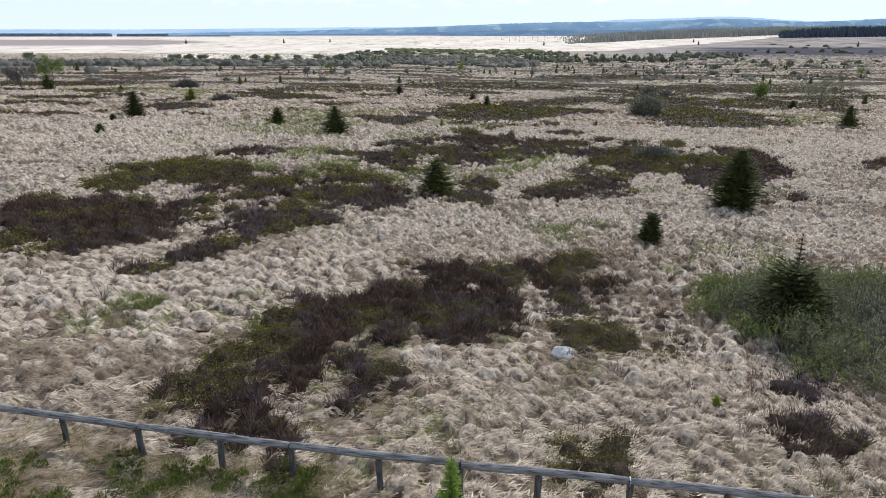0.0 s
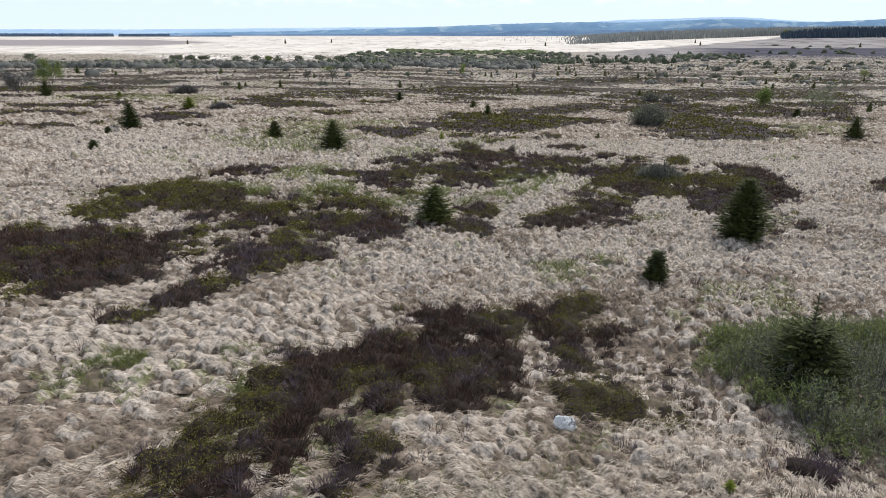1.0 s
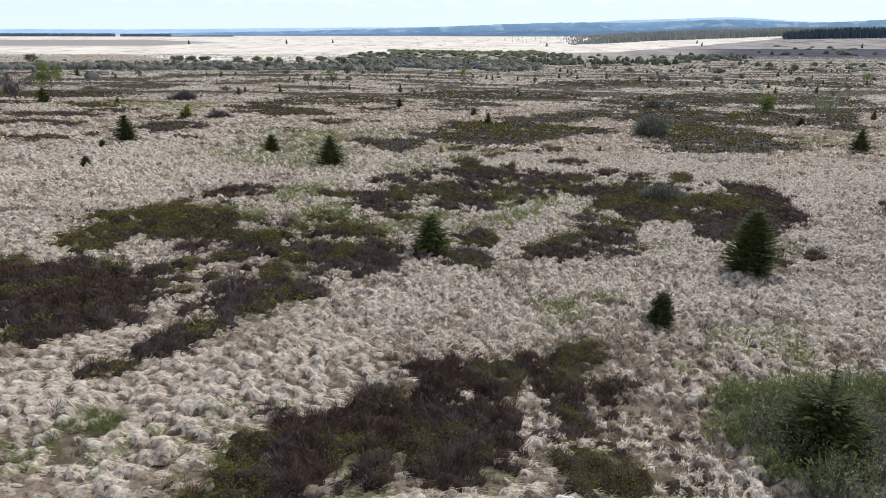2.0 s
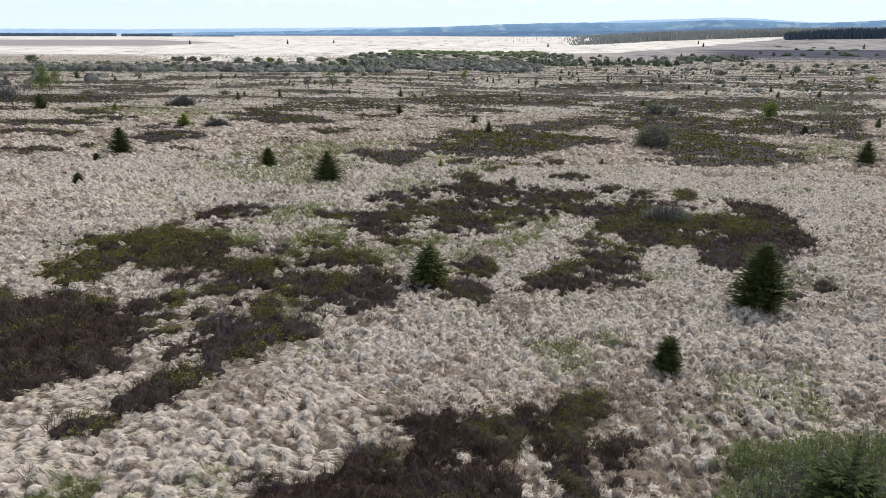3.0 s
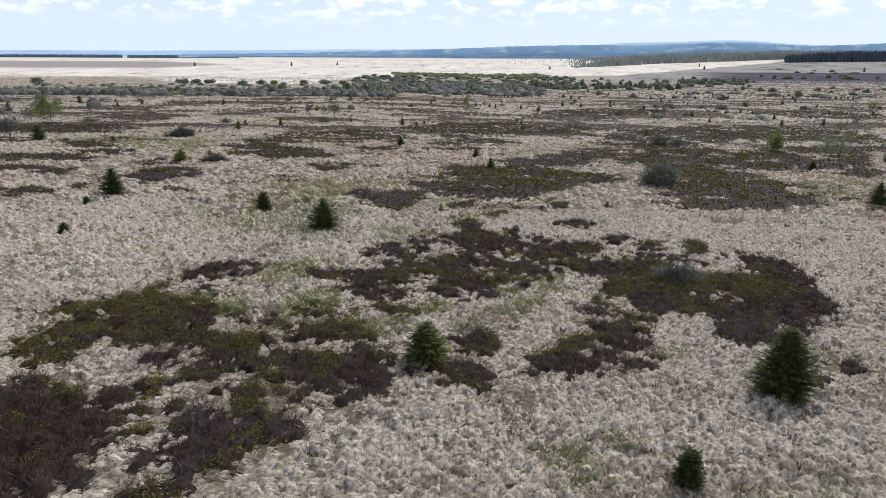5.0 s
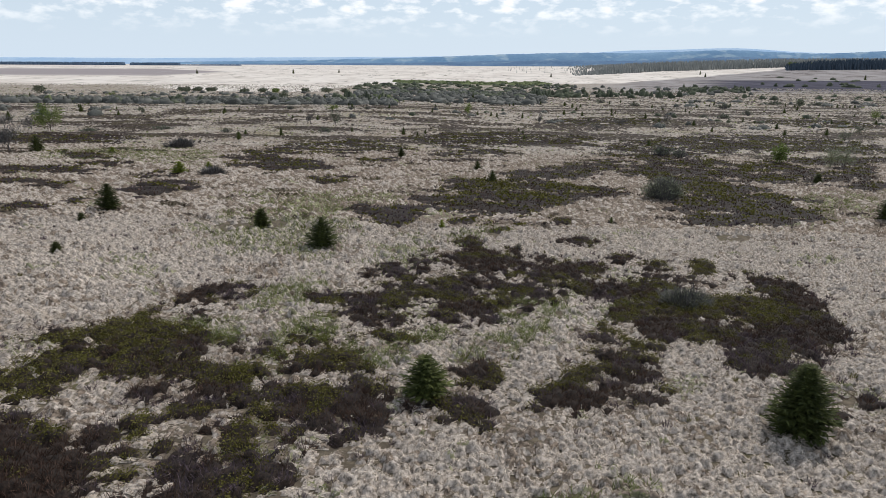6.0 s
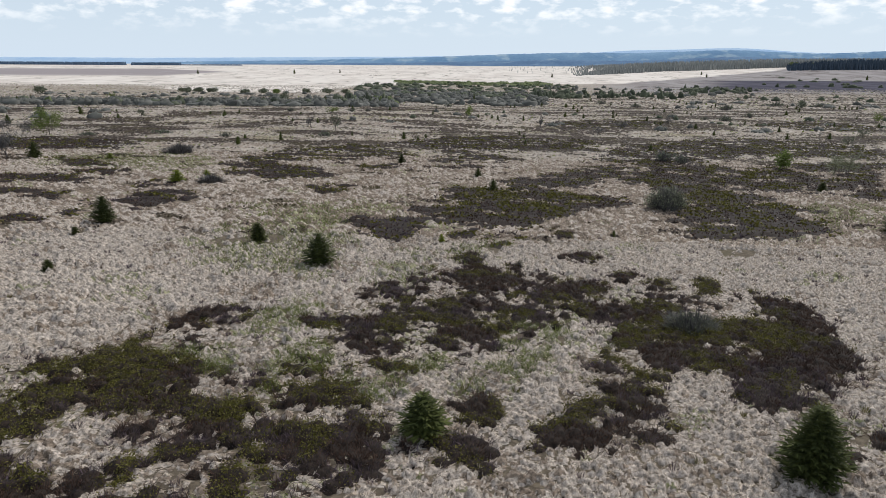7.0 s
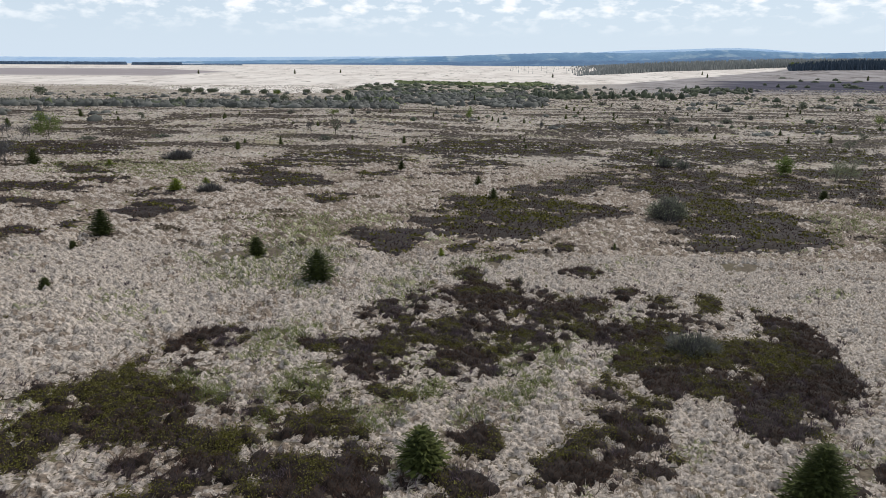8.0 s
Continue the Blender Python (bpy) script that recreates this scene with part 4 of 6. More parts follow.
def far_grass(y0, y1, step, size, height, label):
    """Pale grass cushions of the far moor, past counting."""
    x, y = jitter_grid(-0.74 * y1 - 6, 0.74 * y1 + 6, y0, y1, step)
    ok = (abs(x) < 0.73 * y + 6) & ((y < 980) | (x > 0.2 * y)) & (rng.uniform(0, 1, len(x)) < 0.85)
    x, y = x[ok], y[ok]
    ok = (far_heath(x, y) + rng.uniform(-0.04, 0.02, len(x)) < 0) & (grown(x, y, FAR) < 0.3)
    x, y = x[ok], y[ok]
    m = len(x)
    z = ground_z(x, y) + height * rng.uniform(0.2, 1.0, m)
    v, q = facing(np.stack([x, y, z], 1), np.tile([0.0, -0.2, 1.0], (m, 1)), size, 0.28)
    kind = np.where(rng.uniform(0, 1, m) < 0.05, 1, np.where(fbm(x / 2, y, 6.0, 4) + rng.normal(0, 0.06, m) > 0.60, 2, 0))
    tagged(new("far_grass", quad_mesh("far_grass", v, q, [FAR_STRAW, FRESH, DULL_STRAW], kind)), label, "grass", kind="stuff")


far_grass(126, 210, 0.8, 0.6, 0.26, "pale tufted grass far out on the moor")
far_grass(208, 420, 1.7, 1.1, 0.3, "pale tufted grass before the shrub belt")
far_grass(418, 980, 3.8, 2.4, 0.35, "pale tufted grass around the shrub belt")


# ---- tussock grass ----


def lying(root, tip, width, taper=0.35):
    """Straight narrow blades that lie along a rounded surface with their flat side up."""
    way = tip - root
    side = np.stack([-way[:, 1], way[:, 0], 0.3 * np.hypot(way[:, 0], way[:, 1]) * rng.standard_normal(len(way))], 1)
    side *= (0.5 * width / np.maximum(np.linalg.norm(side, axis=1), 1e-6))[:, None]
    v = np.stack([root - side, root + side, tip + taper * side, tip - taper * side], 1).reshape(-1, 3)
    return v, np.arange(4 * len(root)).reshape(-1, 4)


def tussocks(name, y0, y1, step, count, radius, high, length, width, cell, label, fine=False, margin=False):
    """Tussock grass: round humps of old straw, each with a fleece of blades combed over it."""
    x, y = jitter_grid(-0.72 * y1 - (22 if margin else 6), 0.72 * y1 + (22 if margin else 6), y0 - 1, y1 + 1, step)
    rim = 0.69 * np.hypot(y, 7) + 1.5
    ok = (abs(x) > rim) & (abs(x) < rim + 14) if margin else abs(x) < rim
    x, y = x[ok], y[ok]
    green_at = np.maximum(area(x, y, GREEN + LAWN, 1.6), area(x, y, PALE_GREEN, 2.2) - 1.6)
    heath_at = grown(x, y, HEATHS)
    ok = (heath_at < -0.08 + 0.6 * rng.uniform(0, 1, len(x)) ** 2) | (rng.uniform(0, 1, len(x)) < np.where(y > 60, 0.09, 0.05))
    ok &= rng.uniform(0, 1, len(x)) > 0.06
    ok &= (inside(x, y, TRODDEN, 0.4) < 0) | (fbm(x, y, 0.9, 3) < 0.55) | (rng.uniform(0, 1, len(x)) < 0.3)
    ok &= (green_at < 0.2) | (rng.uniform(0, 1, len(x)) < 0.66)
    ok &= (y < 57) | (far_heath(x, y) + rng.uniform(-0.05, 0.02, len(x)) < 0) | (rng.uniform(0, 1, len(x)) < 0.04)
    x, y, green_at, heath_at = x[ok], y[ok], green_at[ok], heath_at[ok]
    n = len(x)
    size = np.clip(rng.normal(1.0, 0.22, n), 0.45, 1.6) * (1 + 0.16 * wobble(x, y, 0.5, 2.0))
    rad, top = radius * size, high * size * rng.uniform(0.65, 1.25, n) * np.where(inside(x, y, TRODDEN, 0.4) > -0.2, 0.4, 1.0)
    beside = np.clip((heath_at + 1.3) / 1.1, 0, 1)                  # stunted where they meet the heather
    rad, top = rad * (1 - 0.22 * beside), top * (1 - 0.5 * beside)
    # each tussock is pale, warm or dull all over, the dull ones in drifts
    drift = fbm(x, y, 2.2, 4) + 0.42 * (fbm(x, y, 14.0, 3) - 0.5) + rng.normal(0, 0.14, n) + 0.11 * np.clip(1 + area(x, y, [p[2] for p in HEATHS], 0.4) / 2.4, 0, 1) * np.clip((y - 18) / 8, 0, 1) - 0.02
    look_of = np.where(drift > 0.67, 2, np.where(drift > 0.55, 1, 0))
    # humps
    gx0, gy0 = -0.72 * y1 - (22 if margin else 6), y0
    nx, ny = int((-2 * gx0) / cell), int((y1 - y0) / cell) + 1
    lift, owner = np.zeros((ny, nx)), np.zeros((ny, nx), int)
    ix, iy = np.round((x - gx0) / cell).astype(int), np.round((y - gy0) / cell).astype(int)
    reach = int(radius * 1.5 / cell) + 1
    squash, turn = rng.uniform(0.78, 1.22, n), rng.uniform(0, np.pi, n)
    for dj in range(-reach, reach + 1):
        for di in range(-reach, reach + 1):
            px, py = ix + di, iy + dj
            good = np.flatnonzero((px >= 0) & (px < nx) & (py >= 0) & (py < ny))
            px, py = px[good], py[good]
            ax, ay = gx0 + px * cell - x[good], gy0 + py * cell - y[good]
            ct, st, sq = np.cos(turn[good]), np.sin(turn[good]), squash[good]
            rx, ry = (ax * ct + ay * st) * sq, (ay * ct - ax * st) / sq
            hgt = top[good] * np.clip(1 - (rx * rx + ry * ry) / rad[good] ** 2, 0, 1) ** 0.6
            np.maximum.at(lift, (py, px), hgt)
            won = (hgt > 0) & (hgt >= lift[py, px])
            owner[py[won], px[won]] = good[won]
    gx, gy = np.meshgrid(gx0 + np.arange(nx) * cell, gy0 + np.arange(ny) * cell)
    fade = np.clip((gy - y0) / 0.12, 0, 1) * np.clip((y1 - gy) / 0.12, 0, 1)
    lump = 0.86 * lift * fade + (0.025 * wobble(gx, gy, 9.0, 1.5) + 0.025 * wobble(gx, gy, 4.3, 2.5)) * (lift > 0) - 0.015 + rng.normal(0, 0.06 * cell + 0.003, lift.shape) * (lift > 0)
    i, j = np.meshgrid(np.arange(ny - 1), np.arange(nx - 1), indexing="ij")
    i, j = i.ravel(), j.ravel()
    keep = (margin | (abs(gx[i, j]) < 0.69 * np.hypot(gy[i, j], 7) + 1.8)) & (np.maximum.reduce([lift[i, j], lift[i + 1, j], lift[i, j + 1], lift[i + 1, j + 1]]) > 0)
    i, j = i[keep], j[keep]
    q = np.stack([i * nx + j, i * nx + j + 1, (i + 1) * nx + j + 1, (i + 1) * nx + j], 1)
    used = np.unique(q)
    back = np.zeros(nx * ny, int)
    back[used] = np.arange(len(used))
    hump_v = np.stack([gx.ravel()[used], gy.ravel()[used], 0 * used], 1)
    hump_v[:, 2] = ground_z(hump_v[:, 0], hump_v[:, 1]) + lump.ravel()[used]
    hump_q = back[q]
    # fleece of blades
    comb = np.repeat(0.9 + 0.9 * wobble(x, y, 0.12, 5.0), count)
    c = np.repeat(np.stack([x, y, ground_z(x, y)], 1), count, 0)
    R, H = np.repeat(rad, count), np.repeat(top, count)
    m = n * count
    az, r0 = rng.uniform(0, 2 * np.pi, m), np.sqrt(rng.uniform(0, 0.85 if fine else 0.6, m))
    out = np.stack([np.cos(az), np.sin(az), 0 * az], 1)
    way = 0.5 * out + 1.0 * np.stack([np.cos(comb), np.sin(comb), 0 * az], 1) + rng.normal(0, 0.22, (m, 3)) * [1, 1, 0]
    ln = (length * rng.uniform(0.5, 1.2, m))[:, None]
    up = np.array([0, 0, 1.0])

    def dome(p):
        rr = np.hypot(p[:, 0], p[:, 1]) / R
        return (0.9 * H * np.clip(1 - rr * rr, 0, 1) ** 0.6)[:, None]

    p0 = out * (r0 * R)[:, None]
    p1, p2 = p0 + 0.5 * ln * way, p0 + ln * way
    wild = (rng.uniform(0, 1, m) < 0.05)[:, None] * rng.uniform(0.02, 0.11, (m, 1))
    root = c + p0 + up * (dome(p0) - 0.01)
    mid = c + p1 + up * (np.maximum(dome(p1), 0.4 * dome(p0)) + rng.uniform(0.004, 0.024, (m, 1)) + wild)
    tip = c + p2 + up * (np.maximum(dome(p2), 0.1 * dome(p0)) + rng.uniform(-0.02, 0.022, (m, 1)) + 1.6 * wild)
    bv, bq = blades(root, mid, tip, rng.uniform(0.7, 1.3, m) * width, 0.3) if fine else lying(root + up * 0.012, tip, rng.uniform(0.7, 1.3, m) * width)
    green = (green_at + rng.uniform(-1.0, 1.2, n) > 0.25) | ((wobble(x, y, 0.21, 9.0) + rng.uniform(-0.4, 0.4, n)) > 0.86)
    fresh = np.repeat(green, count) & (rng.uniform(0, 1, m) < 0.58)
    blade_slot = np.where(fresh, 3, np.repeat(look_of, count))
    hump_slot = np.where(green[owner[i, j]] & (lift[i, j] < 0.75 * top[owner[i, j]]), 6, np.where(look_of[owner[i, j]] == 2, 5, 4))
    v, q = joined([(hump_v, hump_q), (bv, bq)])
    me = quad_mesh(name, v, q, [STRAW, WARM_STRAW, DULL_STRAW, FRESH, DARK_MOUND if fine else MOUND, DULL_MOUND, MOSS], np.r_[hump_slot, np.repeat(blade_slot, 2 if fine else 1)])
    me.shade_smooth()
    tagged(new(name, me), label, "grass", kind="stuff")


tussocks("tussock_grass", 7.2, 12.6, 0.29, 62, 0.175, 0.20, 0.20, 0.0075, 0.06, "bleached straw-coloured tussock grass beside the rail", True)
tussocks("tussock_grass", -5.0, 7.7, 0.40, 8, 0.25, 0.2, 0.18, 0.028, 0.16, "bleached tussock grass of the open moor")
tussocks("tussock_grass", 12.0, 21.5, 0.29, 37, 0.17, 0.22, 0.17, 0.0112, 0.072, "bleached straw-coloured tussock grass of the near moor")
tussocks("tussock_grass", 20.8, 36.5, 0.28, 16, 0.155, 0.23, 0.14, 0.0205, 0.088, "bleached straw-coloured tussock grass on the moor")
tussocks("tussock_grass", 35.8, 62.5, 0.35, 8, 0.18, 0.30, 0.15, 0.034, 0.138, "bleached straw-coloured tussock grass on the open moor")
tussocks("tussock_grass", 61.8, 128, 0.54, 4, 0.255, 0.34, 0.2, 0.07, 0.265, "pale tussock grass in the middle distance")
tussocks("tussock_grass", -16.0, 46.0, 0.55, 6, 0.30, 0.2, 0.24, 0.04, 0.26, "bleached tussock grass to either side of the open moor", margin=True)
tussocks("tussock_grass", -16.0, -5.2, 0.55, 6, 0.30, 0.2, 0.24, 0.04, 0.26, "bleached tussock grass of the moor behind the rail")


def sward(where, box, step, count, high, width, label, mat=FRESH, lift=0.0, flat=0.5):
    """Short fresh grass between the tussocks; where() tells how deep a place lies inside."""
    x, y = jitter_grid(*box, step)
    ok = (where(x, y) > 0.1) & (fbm(x, y, 0.7, 3) > 0.46)
    x, y = x[ok], y[ok]
    ok = grown(x, y, HEATHS) < 0.1
    x, y = np.repeat(x[ok], count), np.repeat(y[ok], count)
    m = len(x)
    root = np.stack([x, y, ground_z(x, y) + lift * rng.uniform(0, 1, m)], 1) + rng.normal(0, 0.35 * step, (m, 3)) * [1, 1, 0]
    tip = root + np.stack([rng.normal(0, flat, m), rng.normal(0, flat, m), rng.uniform(0.6, 1.2, m) * 0.5 / flat], 1) * high
    tagged(new("short_grass", quad_mesh("short_grass", *slips(root, tip, width * rng.uniform(0.7, 1.4, m), 0.3), [mat])), label, "grass", kind="stuff")


RAIL_GREEN = [(-5.6, 10.6, -4.6, 9.4, 0.5), (-3.9, 9.0, -2.2, 8.9, 0.5), (0.5, 10.5, 2.2, 12.6, 0.6), (4.3, 9.4, 6.0, 8.6, 0.6)]
sward(lambda x, y: inside(x, y, TRODDEN, 1.0), (-12, 9, 5, 12), 0.05, 2, 0.13, 0.008, "yellowish flattened grass by the rail", YELLOW_STRAW, 0.08, 0.9)
sward(lambda x, y: inside(x, y, RAIL_GREEN, 1.0), (-9, 9, 6, 15), 0.10, 2, 0.13, 0.009, "thin green grass between tussocks by the rail", FRESH, 0.12)
sward(lambda x, y: area(x, y, LAWN, 1.2), (-11, -2, 13, 18), 0.07, 3, 0.17, 0.012, "fresh green grass growing between tussocks", FRESH, 0.1)
sward(lambda x, y: area(x, y, GREEN, 1.6), (-16, 14, 20, 48), 0.12, 2, 0.24, 0.02, "fresh green grass growing between tussocks", FRESH, 0.12)
sward(lambda x, y: area(x, y, PALE_GREEN, 2.0) - 0.5, (-72, 56, 42, 124), 0.30, 2, 0.28, 0.04, "thin green grass growing between far tussocks", FRESH, 0.12)



def moss_cushions():
    """Small rounded cushions of green moss and fine grass by the rail."""
    x, y = jitter_grid(-9.0, 1.5, 7.4, 10.3, 0.17)
    ok = fbm(x, y, 0.9, 3) + 0.10 * np.clip((9.2 - y) / 1.2, -1, 1) - 0.05 * np.clip((x + 3.5) / 3, 0, 1) + rng.normal(0, 0.08, len(x)) > 0.70
    x, y = x[ok], y[ok]
    n, per = len(x), 150
    rad, top = rng.uniform(0.05, 0.15, n), rng.uniform(0.08, 0.15, n)
    own = np.repeat(np.arange(n), per)
    m = n * per
    az, e = rng.uniform(0, 2 * np.pi, m), np.arcsin(np.sqrt(rng.uniform(0, 1, m)))
    way = np.stack([np.cos(az) * np.cos(e), np.sin(az) * np.cos(e), np.sin(e)], 1)
    size = np.stack([rad, rad, top], 1)[own]
    centre = np.stack([x, y, ground_z(x, y) + 0.05], 1)[own]
    root = centre + 0.85 * way * size
    tip = root + (way + rng.normal(0, 0.4, (m, 3)) + [0, 0, 0.3]) * rng.uniform(0.012, 0.03, (m, 1))
    v, q = slips(root, tip, rng.uniform(0.007, 0.013, m), 0.5)
    tagged(new("moss_cushions", quad_mesh("moss_cushions", v, q, [CUSHION])), "small rounded green moss cushions between pale grass", "moss", kind="stuff")


moss_cushions()

# ---- spruces ----


def spruce_meshes(whorls, ring, sprays, bushy, seed, mat, long=1.0, core=0.34, shape=0.78, waist=1.0):
    """A young conifer one metre high: trunk, and crown of whorled, drooping sprays."""
    g = np.random.default_rng(seed)
    trunk = tube([(0, 0, -0.05), (0.01, 0, 0.3), (0, 0.008, 0.65), (0, 0, 0.97)], [0.022, 0.017, 0.010, 0.003], 6)
    roots, mids, tips, wid = [], [], [], []
    for i in range(whorls):
        u = (i + g.uniform(-0.25, 0.25)) / whorls
        z0 = 0.05 + 0.90 * max(u, 0)
        reach = bushy * (1 - z0) ** shape * (0.6 + 0.4 * min(1, z0 / 0.22)) * (1 if z0 < waist else 0.5) + 0.012
        arms = ring if z0 < waist else ring // 2
        for j in range(arms):
            a = 2 * math.pi * (j + g.uniform(-0.35, 0.35)) / arms + i * 1.7
            r = reach * g.uniform(0.72, 1.12)
            ca, sa_ = math.cos(a), math.sin(a)
            droop = -0.10 + 0.45 * z0
            for s in range(sprays if z0 < waist else 6):
                t = (s + g.uniform(0.2, 0.9)) / sprays
                base = np.array([ca * r * t * 0.85, sa_ * r * t * 0.85, z0 + r * (droop * t + 0.12 * t * t)])
                side = g.uniform(-1.0, 1.0)
                ln = long * (0.30 * r * (1.15 - 0.6 * t) + 0.022) * g.uniform(0.75, 1.25)
                d = np.array([ca - side * sa_, sa_ + side * ca, g.uniform(-0.25, 0.45)])
                d /= np.linalg.norm(d)
                roots.append(base)
                mids.append(base + d * ln * 0.55 + [0, 0, 0.06 * ln])
                tips.append(base + d * ln)
                wid.append(0.30 * ln)
    for i in range(9):                                        # the leader
        z = 0.9 + 0.011 * i
        a = 2.4 * i
        base = np.array([0, 0, z])
        d = np.array([math.cos(a) * 0.03, math.sin(a) * 0.03, 0.025]) * (1.3 - i * 0.1)
        roots.append(base), mids.append(base + 0.6 * d), tips.append(base + d), wid.append(0.012)
    hs = np.linspace(0.03, 0.93, 7)
    heart = tube([(0.01 * math.sin(9 * z), 0.01 * math.cos(7 * z), z) for z in hs], [core * bushy * (1 - z) ** 0.72 * g.uniform(0.85, 1.1) * (0.7 if i == 0 else 1) * (1 if z < waist else 0.08) for i, z in enumerate(hs)], 7)
    crown = joined([blades(np.array(roots), np.array(mids), np.array(tips), np.array(wid), 0.35), heart])
    return quad_mesh("spruce_trunk", *trunk, [BARK], smooth=True), quad_mesh("spruce_crown", *crown, [mat])


def plant_spruce(meshes, x, y, h, label, group="spruces on the moor", wide=1.0, name="spruce", turn=None):
    ob = new(name)
    ob.empty_display_size = 0.1
    ob.matrix_basis = pose(x, y, float(ground_z(x, y)) - 0.02, 0, 0, rng.uniform(0, 360) if turn is None else turn) @ Matrix.Diagonal((h * wide, h * wide, h, 1))
    part("trunk", meshes[0], ob)
    part("crown", meshes[1], ob)
    return tagged(ob, label, "spruce", group)


FULL = [spruce_meshes(20, 12, 12, 0.58, 11, NEEDLES, 0.95), spruce_meshes(16, 12, 9, 0.64, 12, NEEDLES, 1.0)]
LIGHT = spruce_meshes(15, 11, 10, 0.56, 21, LIGHT_NEEDLES, 1.1, 0.4)
SPARSE = spruce_meshes(19, 13, 22, 0.50, 13, NEEDLES, 0.80, 0.10, 0.8, 0.62)
DENSE = spruce_meshes(28, 14, 15, 0.56, 11, NEEDLES, 0.75)
ROUND = spruce_meshes(13, 14, 12, 0.60, 14, NEEDLES, 1.2, 0.4, 0.5)
YOUNG = spruce_meshes(10, 9, 5, 0.42, 15, YOUNG_NEEDLES, 2.0, 0.45)
SMALL = [spruce_meshes(9, 7, 3, 0.50, 16, NEEDLES, 1.8, 0.5), spruce_meshes(8, 7, 3, 0.60, 17, NEEDLES, 1.8, 0.5), spruce_meshes(10, 6, 3, 0.42, 18, NEEDLES, 1.8, 0.5)]

plant_spruce(DENSE, 12.9, 28.0, 2.84, "tall dark green spruce with a bushy crown in pale grass", wide=1.02)
plant_spruce(ROUND, 7.45, 22.4, 1.2, "small round dense dark green spruce in pale grass", wide=0.82)
plant_spruce(LIGHT, -0.3, 30.1, 1.78, "green young spruce standing among grey heather", wide=1.32)
plant_spruce(FULL[1], -8.6, 52.6, 2.4, "dark green young spruce on open grass", wide=1.15)
plant_spruce(ROUND, -14.7, 58.9, 1.6, "squat dark green spruce on open grass", wide=0.85)
plant_spruce(FULL[0], -29.8, 64.2, 2.55, "dark green pointed spruce on open grass")
plant_spruce(ROUND, -25.4, 48.7, 0.86, "very small dark spruce on open grass")
plant_spruce(ROUND, -29.6, 59.3, 0.73, "very small dark spruce on open grass")
plant_spruce(FULL[1], 42.9, 69.8, 2.45, "dark green spruce at the rim of the grass")
plant_spruce(SPARSE, 8.65, 15.0, 2.62, "dark spruce with open whorled branches rising from a willow thicket")
plant_spruce(FULL[0], -7.6, 116.6, 1.7, "dark green spruce among heather")
plant_spruce(FULL[1], 4.5, 101.5, 1.5, "yellowish green young spruce among heather")
plant_spruce(FULL[1], 5.9, 89.5, 1.6, "dark green spruce beside a brown heath")
plant_spruce(YOUNG, -0.1, 60.1, 0.9, "little yellow-green spruce in short grass")
plant_spruce(SMALL[1], 15.0, 64.6, 0.65, "very small dark spruce on open grass")
plant_spruce(ROUND, 50.5, 96.0, 1.4, "rounded dark spruce among low scrub")
plant_spruce(YOUNG, -33.6, 89.2, 1.7, "yellow-green young spruce beside heather", wide=1.7)
plant_spruce(YOUNG, -32.2, 95.4, 1.0, "yellow-green young spruce beside heather", wide=1.5)
plant_spruce(YOUNG, -54.3, 113.2, 1.1, "low yellow-green spruce in pale grass", wide=1.8)
plant_spruce(FULL[1], -67.0, 113.9, 2.8, "tall dark spruce near bare shrubs")
plant_spruce(SMALL[0], 67.5, 106.6, 1.8, "dark spruce among low scrub")
plant_spruce(SMALL[1], -44.4, 147.2, 1.4, "dark spruce far out on the moor")
plant_spruce(YOUNG, 5.4, 11.3, 0.36, "tiny bright yellow-green spruce between tussocks")

FAR_LEFT = [(-142.4, 263.5, 2.6), (-131.4, 204.3, 2.4), (-297.3, 478.4, 2.7), (-43.0, 142.4, 1.5), (-46.2, 157.6, 1.0), (-37.7, 156.1, 1.7), (-10.9, 168.1, 1.6), (-83.8, 253.9, 1.3), (-85.8, 278.7, 1.4),
            (-51.4, 225.4, 1.1), (-42.0, 219.3, 1.3), (-7.4, 293.8, 1.7), (-28.7, 324.6, 1.8), (-248.0, 388.1, 3.4), (-273.8, 482.8, 2.7), (-7.4, 166.7, 0.9), (-5.8, 174.2, 0.9)]
FAR_RIGHT = [(18.4, 545.9, 4.2), (58.7, 440.8, 2.3), (71.9, 426.5, 2.4), (113.8, 644.0, 3.0), (64.9, 350.1, 1.9), (51.0, 304.5, 1.9), (35.7, 405.5, 1.8), (37.5, 401.4, 1.9), (11.4, 279.5, 1.4), (16.8, 275.4, 1.7), (19.5, 192.2, 1.0),
             (19.8, 183.3, 0.9), (115.1, 334.2, 1.6), (118.5, 400.2, 1.9), (111.3, 356.8, 1.6), (109.1, 245.4, 1.2), (91.3, 187.9, 1.5), (77.1, 202.0, 1.2), (74.9, 244.9, 1.3), (76.3, 315.1, 1.2), (75.4, 393.5, 1.9), (187.9, 370.1, 2.4),
             (303.3, 543.0, 2.0), (236.9, 418.2, 1.9), (240.3, 418.2, 1.9), (242.0, 414.1, 1.7), (245.1, 414.1, 1.7), (114.9, 559.3, 2.3)]
for i, (x, y, h) in enumerate(FAR_LEFT + FAR_RIGHT):
    plant_spruce(SMALL[i % 3], x, y, 1.25 * h, "dark young spruce far out on the moor", "far spruces")
for i in range(70):                                             # the thin scatter between them
    y = rng.uniform(150, 520)
    x = rng.uniform(-0.62, 0.66) * y
    plant_spruce(SMALL[i % 3], x, y, rng.uniform(0.9, 2.0) * (0.85 + y / 700), "dark young spruce far out on the moor", "far spruces")
